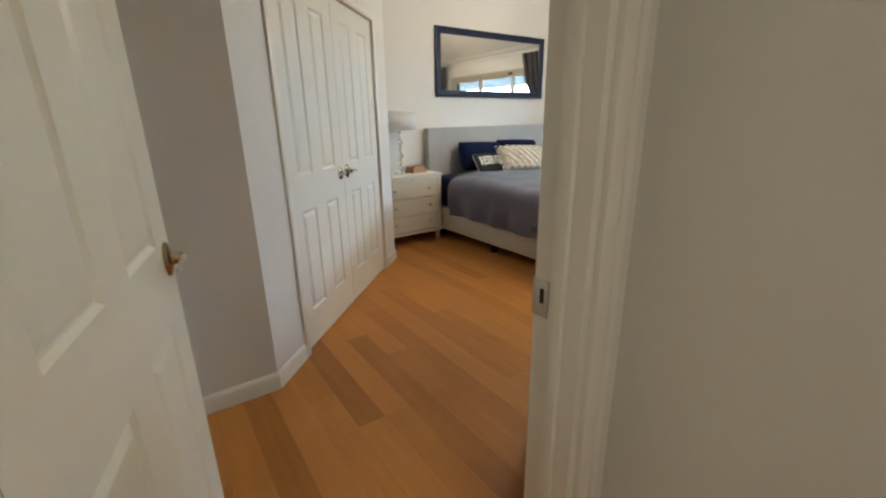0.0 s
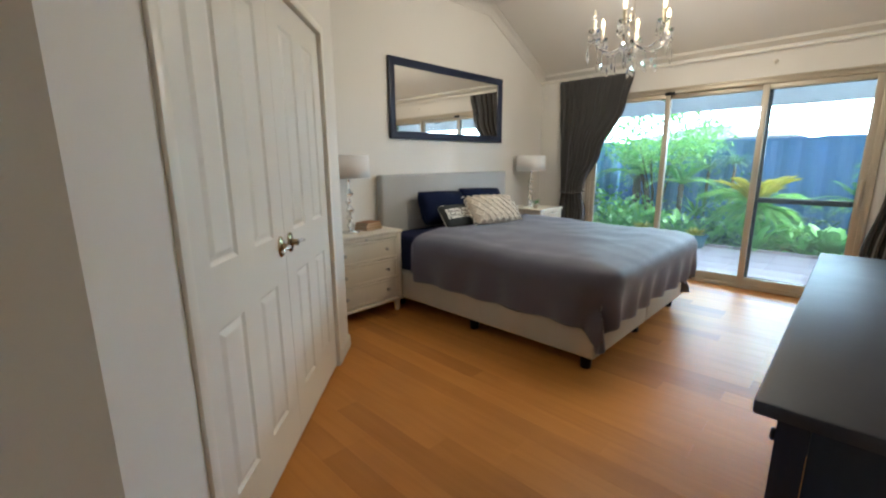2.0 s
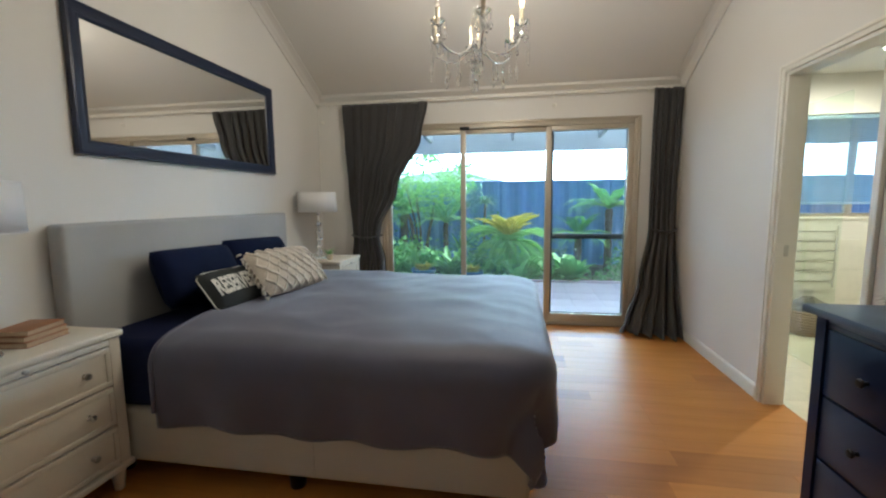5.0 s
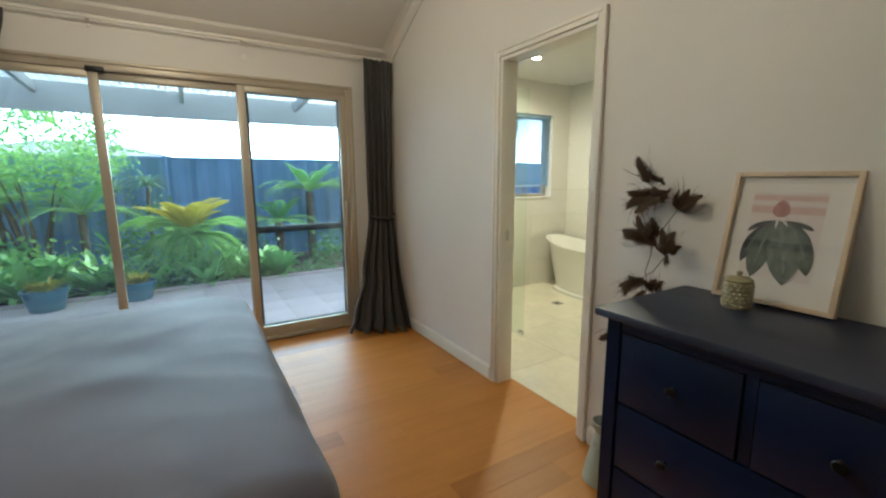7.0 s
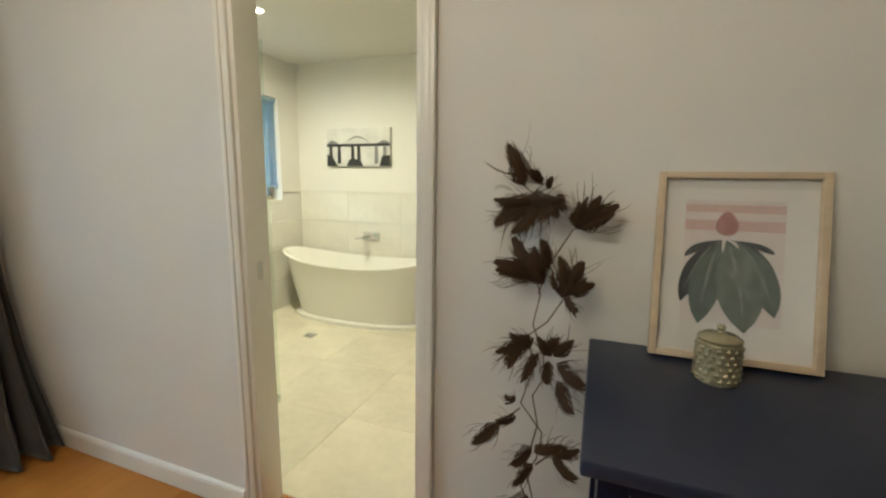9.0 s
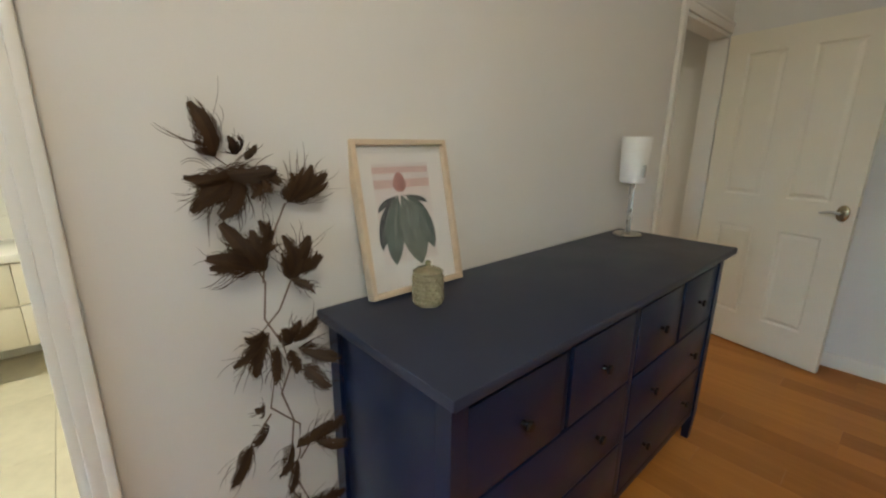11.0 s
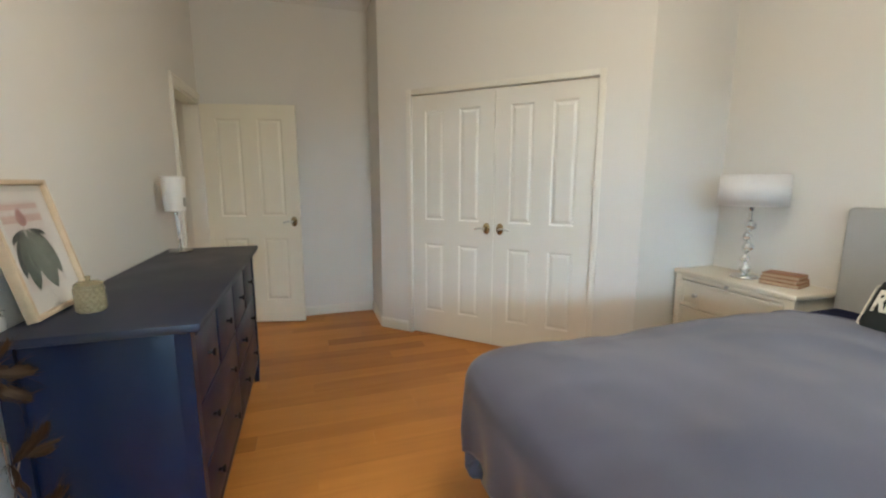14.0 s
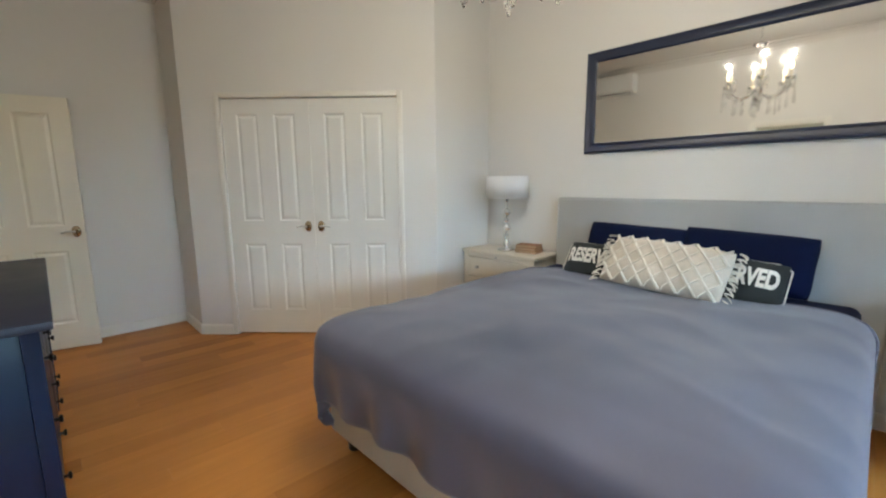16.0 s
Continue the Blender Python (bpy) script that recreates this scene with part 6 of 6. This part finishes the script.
# unseen hallway downlight, added to brighten the hall and the entry
hd = thing("downlight", pose(0.65, -0.6, 2.44), "unseen round hallway downlight, added to light the hall", "downlight")
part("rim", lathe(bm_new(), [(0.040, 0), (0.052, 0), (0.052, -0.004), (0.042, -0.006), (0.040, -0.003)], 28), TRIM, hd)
part("lens", lathe(bm_new(), [(0.0, -0.008), (0.030, -0.0075), (0.039, -0.005), (0.039, -0.0035), (0.0, -0.0035)], 24), glow("hall_fill_lens", (1.0, 0.93, 0.78), 25.0), hd)
lamp("hall_lamp", "SPOT", (0.65, -0.6, 2.425), HALL_FILL_WATTS, (1.0, 0.87, 0.66), 0.04, (0.65, -0.6, 0), 165)

# window with a slatted blind
bw = thing("window_bath", pose(BEAST, 0, 0), "bathroom window with a venetian blind coloured blue as if daylit", "window", kind="structure")
b = bm_new()
y0, y1, z0, z1 = BW
ym = (y0 + y1) / 2
for p, q in (((0.10, y0, z0), (0.15, y0 + 0.04, z1)), ((0.10, y1 - 0.04, z0), (0.15, y1, z1)), ((0.10, y0 + 0.04, z0), (0.15, y1 - 0.04, z0 + 0.04)), ((0.10, y0 + 0.04, z1 - 0.04), (0.15, y1 - 0.04, z1)), ((0.10, ym - 0.025, z0 + 0.04), (0.15, ym + 0.025, z1 - 0.04))):
    box(b, p, q, 0.003)
part("window_frame", b, ALU, bw)
for a_, c_ in ((y0 + 0.04, ym - 0.025), (ym + 0.025, y1 - 0.04)):
    g = part("pane", blocks(((0.122, a_, z0 + 0.04), (0.128, c_, z1 - 0.04))), SCREENPANE, bw, soft=False)
    g.visible_shadow = False
part("window_sill", blocks(((-0.012, y0, z0 - 0.018), (0.10, y1, z0 + 0.002)), bevel=0.003), TRIM, bw)
# cool daylight is put into the slats' blue colour
SLAT = leafy("blue_lit_slat", (0.46, 0.62, 0.74), (0.42, 0.58, 0.70), 0.4)
part("head_rail", blocks(((0.02, y0 + 0.01, z1 - 0.045), (0.06, y1 - 0.01, z1 - 0.005)), bevel=0.003), SLAT, bw)
slat = mesh_of("slat", move(blocks(((-0.0125, y0 + 0.012, -0.0006), (0.0125, y1 - 0.012, 0.0006))), Matrix.Rotation(radians(34), 4, "Y")), SLAT, False)
z = z1 - 0.06
while z > z0 + 0.16:
    o = new("slat", slat)
    o.parent = bw
    o.location = (0.04, 0, z)
    z -= 0.021
part("bottom_rail", blocks(((0.028, y0 + 0.012, z0 + 0.13), (0.052, y1 - 0.012, z0 + 0.148)), bevel=0.003), SLAT, bw)
for yy in (y0 + 0.15, ym, y1 - 0.15):
    part("ladder_cord", tube(bm_new(), [(0.025, yy, z0 + 0.14), (0.025, yy, z1 - 0.04)], 0.0012, 5), SLAT, bw)

# freestanding bath
tubx, tuby = 5.55, -1.285
bt = thing("bathtub", pose(tubx, tuby, 0), "white freestanding slipper bath on a plinth", "bathtub")
b = bm_new()
def bath_ring(z, ax_, ay_, lift):
    ax_, ay_, z, lift = ax_ * 1.13, ay_ * 0.88, z * 0.90, lift * 0.9
    return [b.verts.new((ax_ * math.copysign(abs(math.cos(a)) ** 0.85, math.cos(a)), ay_ * math.copysign(abs(math.sin(a)) ** 0.85, math.sin(a)), z + lift * math.cos(a) ** 2)) for a in [2 * math.pi * i / 48 for i in range(48)]]
rings = [bath_ring(*q) for q in ((0.045, 0.575, 0.285, 0), (0.12, 0.585, 0.295, 0), (0.40, 0.66, 0.335, 0.05), (0.585, 0.715, 0.365, 0.10), (0.605, 0.735, 0.378, 0.10), (0.617, 0.735, 0.378, 0.10), (0.617, 0.705, 0.35, 0.10), (0.57, 0.675, 0.325, 0.09), (0.25, 0.55, 0.25, 0.02), (0.16, 0.48, 0.20, 0), (0.14, 0.3, 0.12, 0))]
for p, q in zip(rings, rings[1:]):
    for i in range(48):
        j = (i + 1) % 48
        b.faces.new((p[i], p[j], q[j], q[i]))
b.faces.new(rings[0][::-1])
b.faces.new(rings[-1])
part("tub", b, ACRYLIC, bt)
b = bm_new()
rings = [bath_ring(*q) for q in ((0.0, 0.62, 0.325, 0), (0.035, 0.62, 0.325, 0), (0.046, 0.60, 0.31, 0))]
for p, q in zip(rings, rings[1:]):
    for i in range(48):
        b.faces.new((p[i], p[(i + 1) % 48], q[(i + 1) % 48], q[i]))
b.faces.new(rings[0][::-1])
b.faces.new(rings[-1])
part("plinth", b, ACRYLIC, bt)
tp = thing("bath_spout", pose(5.59, BFAR + 0.012, 0.757), "chrome wall-mounted bath spout and mixer", "tap")
part("plate", blocks(((-0.10, 0.0, -0.04), (0.10, 0.010, 0.05)), bevel=0.004), CHROME, tp)
part("spout", blocks(((0.03, 0.010, -0.015), (0.09, 0.19, 0.012)), bevel=0.006), CHROME, tp)
part("mixer_lever", tube(bm_new(), [(-0.05, 0.01, 0.005), (-0.05, 0.06, 0.01), (-0.06, 0.10, 0.035)], 0.014, 10, 0.008), CHROME, tp)

# canvas with a bridge, in plain shapes
cv = thing("bridge_canvas", pose(5.36, BFAR + 0.03, 1.47), "black and white bridge photograph on canvas", "picture")
INK = surface("print_ink", (0.03, 0.03, 0.032), 0.7, var=0.2, scale=20)
INKGREY = surface("print_grey", (0.25, 0.25, 0.25), 0.7, var=0.2, scale=20)
part("canvas", blocks(((0, -0.03, 0), (0.73, 0, 0.375)), bevel=0.002), surface("canvas_white", (0.70, 0.69, 0.66), 0.8, var=0.15, scale=6), cv)


def ink(pts, mat=INK, lay=1):
    b = bm_new()
    b.faces.new([b.verts.new((x, 0.0006 * lay, z)) for x, z in pts])
    part("print_shape", b, mat, cv, soft=False)


ink(((0.0, 0.195), (0.73, 0.195), (0.73, 0.222), (0.0, 0.222)), INK, 2)
n_ = 14
ink([(0.22 + 0.30 * i / n_, 0.222 + 0.075 * math.sin(math.pi * i / n_)) for i in range(n_ + 1)] + [(0.52 - 0.30 * i / n_, 0.222 + 0.058 * math.sin(math.pi * i / n_)) for i in range(1, n_)], INKGREY)
ink([(0.0 + 0.14 * i / n_, 0.222 + 0.03 * math.sin(math.pi * i / n_)) for i in range(n_ + 1)], INKGREY)
ink([(0.59 + 0.14 * i / n_, 0.222 + 0.035 * math.sin(math.pi * i / n_)) for i in range(n_ + 1)], INKGREY)
for x in (0.035, 0.13, 0.33, 0.40, 0.56, 0.66):
    ink(((x, 0.03), (x + 0.045, 0.02), (x + 0.04, 0.2), (x + 0.005, 0.2)), INK if x > 0.3 else INKGREY, 3)
ink(((0.0, 0.0), (0.12, 0.0), (0.09, 0.10), (0.0, 0.11)), INK, 4)
ink(((0.30, 0.0), (0.50, 0.0), (0.46, 0.07), (0.34, 0.07)), INK, 4)
ink(((0.60, 0.0), (0.73, 0.0), (0.73, 0.12), (0.66, 0.09)), INK, 4)

# wall-hung vanity, mirror, plant
vn = thing("vanity", pose(3.45, BFAR, 0.22), "wall-hung cream vanity with two drawers", "vanity")
part("cabinet", blocks(((0, 0.0, 0), (1.38, 0.46, 0.49)), bevel=0.002), CREAM, vn)
for z0_, z1_ in ((0.004, 0.236), (0.248, 0.480)):
    for x0, x1 in ((0.004, 0.688), (0.692, 1.376)):
        part("drawer", blocks(((x0, 0.461, z0_), (x1, 0.481, z1_)), bevel=0.003), CREAM, vn)
part("countertop", blocks(((-0.02, 0.002, 0.491), (1.40, 0.495, 0.535)), bevel=0.004), ACRYLIC, vn)
part("basin", lathe(bm_new(), [(0.0, 0.536), (0.13, 0.536), (0.18, 0.60), (0.20, 0.66), (0.19, 0.662), (0.12, 0.56), (0.0, 0.555)], 28, (0.45, 0.24, 0), (1, 0.85)), ACRYLIC, vn)
part("basin_tap", tube(bm_new(), [(0.45, 0.03, 0.536), (0.45, 0.03, 0.76), (0.45, 0.06, 0.79), (0.45, 0.16, 0.78)], 0.014, 10), CHROME, vn)
pot_plant("fern_pot", pose(4.62, -1.33, 0.757), 0.055, 0.075, ACRYLIC, LEAF, 90, 0.17, 0.007, 1.1, 0.7, "green fern in a white pot on the vanity", 9)
vm = thing("vanity_mirror", pose(0, BFAR, 0), "large frameless mirror over the vanity", "mirror")
part("mirror_glass", blocks(((3.45, 0.004, 1.235), (4.945, 0.012, 2.49))), MIRROR, vm, soft=False)
part("ledge", blocks(((3.41, 0.0, 1.215), (4.945, 0.03, 1.234)), bevel=0.002), ACRYLIC, vm)

# towel ladder and basket under the window
tw = thing("towel_ladder", pose(BEAST - 0.05, 0, 0), "chrome ladder towel rail under the window", "towel rail")
for yy in (-0.16, -0.55):
    part("upright", tube(bm_new(), [(0, yy, 0.42), (0, yy, 1.05)], 0.010, 8), CHROME, tw)
    for zz in (0.50, 0.98):
        part("bracket", tube(bm_new(), [(0, yy, zz), (0.05, yy, zz)], 0.008, 8), CHROME, tw)
for zz in (0.48, 0.58, 0.68, 0.78, 0.88, 0.98):
    part("rung", tube(bm_new(), [(0, -0.16, zz), (0, -0.55, zz)], 0.007, 8), CHROME, tw)
WICKER = surface("wicker", (0.34, 0.22, 0.11), 0.8, var=0.3, scale=60, grain=90, bump=0.8)
bk = thing("basket", pose(6.22, -0.24, 0), "brown wicker basket holding a grey towel", "basket")
for k in range(9):
    r = 0.135 + 0.035 * math.sin(k / 8 * 2.2)
    part("coil", tube(bm_new(), [(r * math.cos(a), r * math.sin(a), 0.016 + 0.026 * k) for a in [2 * math.pi * i / 28 for i in range(29)]], 0.014, 6), WICKER, bk)
part("basket_floor", lathe(bm_new(), [(0.0, 0.0), (0.13, 0.0), (0.13, 0.012), (0.0, 0.012)], 24), WICKER, bk)
def towel_bulge(u, v):
    a, r = u * 2 * math.pi, 0.16 * math.sin(v * math.pi / 2)
    n1 = noise.noise(Vector((math.cos(a) * 2, math.sin(a) * 2, v * 4)))
    return (r * math.cos(a) * (1 + 0.15 * n1), r * math.sin(a) * (1 + 0.15 * n1), 0.20 + 0.15 * math.cos(v * math.pi / 2) * (1 + 0.3 * n1))
single("towel", grid(bm_new(), 40, 16, towel_bulge), surface("grey_towel", (0.16, 0.15, 0.13), 0.95, var=0.2, scale=12, grain=200, bump=0.6), "crumpled grey towel in the basket", "towel", pose(6.22, -0.24, 0))

# glass shower screen and shower head
ss = thing("shower_screen", pose(0, 0, 0), "frameless clear glass shower screen", "shower screen")
g = part("glass_panel", blocks(((5.12, 0.296, 0.012), (BEAST, 0.304, 2.05))), pane_glass("shower_glass", (0.93, 0.97, 0.94)), ss, soft=False)
g.visible_shadow = False
part("floor_clamp", blocks(((5.13, 0.282, 0.001), (5.18, 0.318, 0.05)), bevel=0.003), CHROME, ss)
sw = thing("shower_fitting", pose(5.75, HALL_Y, 2.0), "chrome rain shower on a wall arm", "shower")
part("arm", tube(bm_new(), [(0, 0, 0.05), (0, -0.25, 0.06), (0, -0.32, 0.04), (0, -0.34, 0.01)], 0.010, 10), CHROME, sw)
part("rose", lathe(bm_new(), [(0.0, -0.008), (0.10, -0.008), (0.10, 0.0), (0.02, 0.012), (0.0, 0.014)], 24, (0, -0.34, 0)), CHROME, sw)
fd = thing("floor_drain", pose(5.68, -0.70, 0.0), "small square chrome floor waste", "drain")
part("grate", blocks(((-0.05, -0.05, 0.0005), (0.05, 0.05, 0.003)), bevel=0.001), CHROME, fd)

# ---- floor boards, one by one ----
fl = structure("floor", blocks(((EAST - 0.02, SLIDE[0], -0.012), (EAST + 0.0, SLIDE[1], 0.0))), PLANK, "honey-toned timber floor boards with darker streaks", "floor")
PW = 0.132
meshes = {}
rng = random.Random(4)


def board(x, y, length):
    key = round(length, 2)
    if key not in meshes:
        meshes[key] = mesh_of("plank", blocks(((0.0002, 0.0002, -0.012), (PW - 0.0002, key - 0.0002, 0.0)), bevel=0.0005), PLANK, False)
    o = new("plank", meshes[key])
    o.parent = fl
    o.location = (x, y, 0)


def run(x, y, y1):
    y -= rng.choice((0.0, 0.3, 0.6, 0.9))
    while y < y1 - 0.02:
        ln = rng.choice((0.9, 1.2, 1.5, 1.8, 2.1))
        a, b = max(y, run_from), min(y + ln, y1)
        if b - a > 0.05:
            board(x, a, b - a)
        y += ln


x = 0.0
while x < EAST - 0.03:
    if x < 1.4:
        run_from = -1.9
        run(x, run_from, NORTH)
    else:
        run_from = HALL_Y - 0.015 if BDOOR[0] - 0.1 < x < BDOOR[1] else SOUTH - 0.03
        run(x, run_from, NORTH)
    x += PW

# ---- bathroom tiles, one by one ----
bfloor = structure("floor_bath", blocks(((BDOOR[0], HALL_Y - 0.018, -0.009), (BDOOR[1], HALL_Y - 0.0155, 0.001))), BATHTILE, "cream travertine bathroom floor tiles", "floor")
tm = mesh_of("tile", blocks(((0.0008, 0.0008, -0.010), (0.5992, 0.5992, 0.0)), bevel=0.0008), BATHTILE, False)
for i in range(6):
    for j in range(5):
        o = new("tile", tm)
        o.parent = bfloor
        o.location = (BEAST - 3.6 + i * 0.6, HALL_Y - 0.02 - 0.6 - j * 0.6 + 0.0, 0)
wtile = structure("tile_dado", blocks(((BWEST, BFAR, 1.2), (BEAST - 0.012, BFAR + 0.012, 1.215)), ((BEAST - 0.012, BFAR, 1.2), (BEAST, BW[0], 1.215))), WALLTILE, "pale marble tiled dado round the bath", "wall tiles")
wm = mesh_of("wall_tile", blocks(((0.001, 0, 0.001), (0.599, 0.010, 0.299)), bevel=0.0012), WALLTILE, False)
for k in range(4):
    for i in range(5):
        o = new("wall_tile", wm)
        o.parent = wtile
        o.location = (BEAST - 0.012 - (i + 1) * 0.6, BFAR + 0.0008, k * 0.3)
    for i in range(4):
        o = new("wall_tile", wm)
        o.parent = wtile
        if k * 0.3 + 0.3 <= BW[2]:
            o.matrix_local = pose(BEAST - 0.0008, BFAR + 0.012 + i * 0.6, k * 0.3, 0, 0, 90)
        else:
            bpy.data.objects.remove(o)
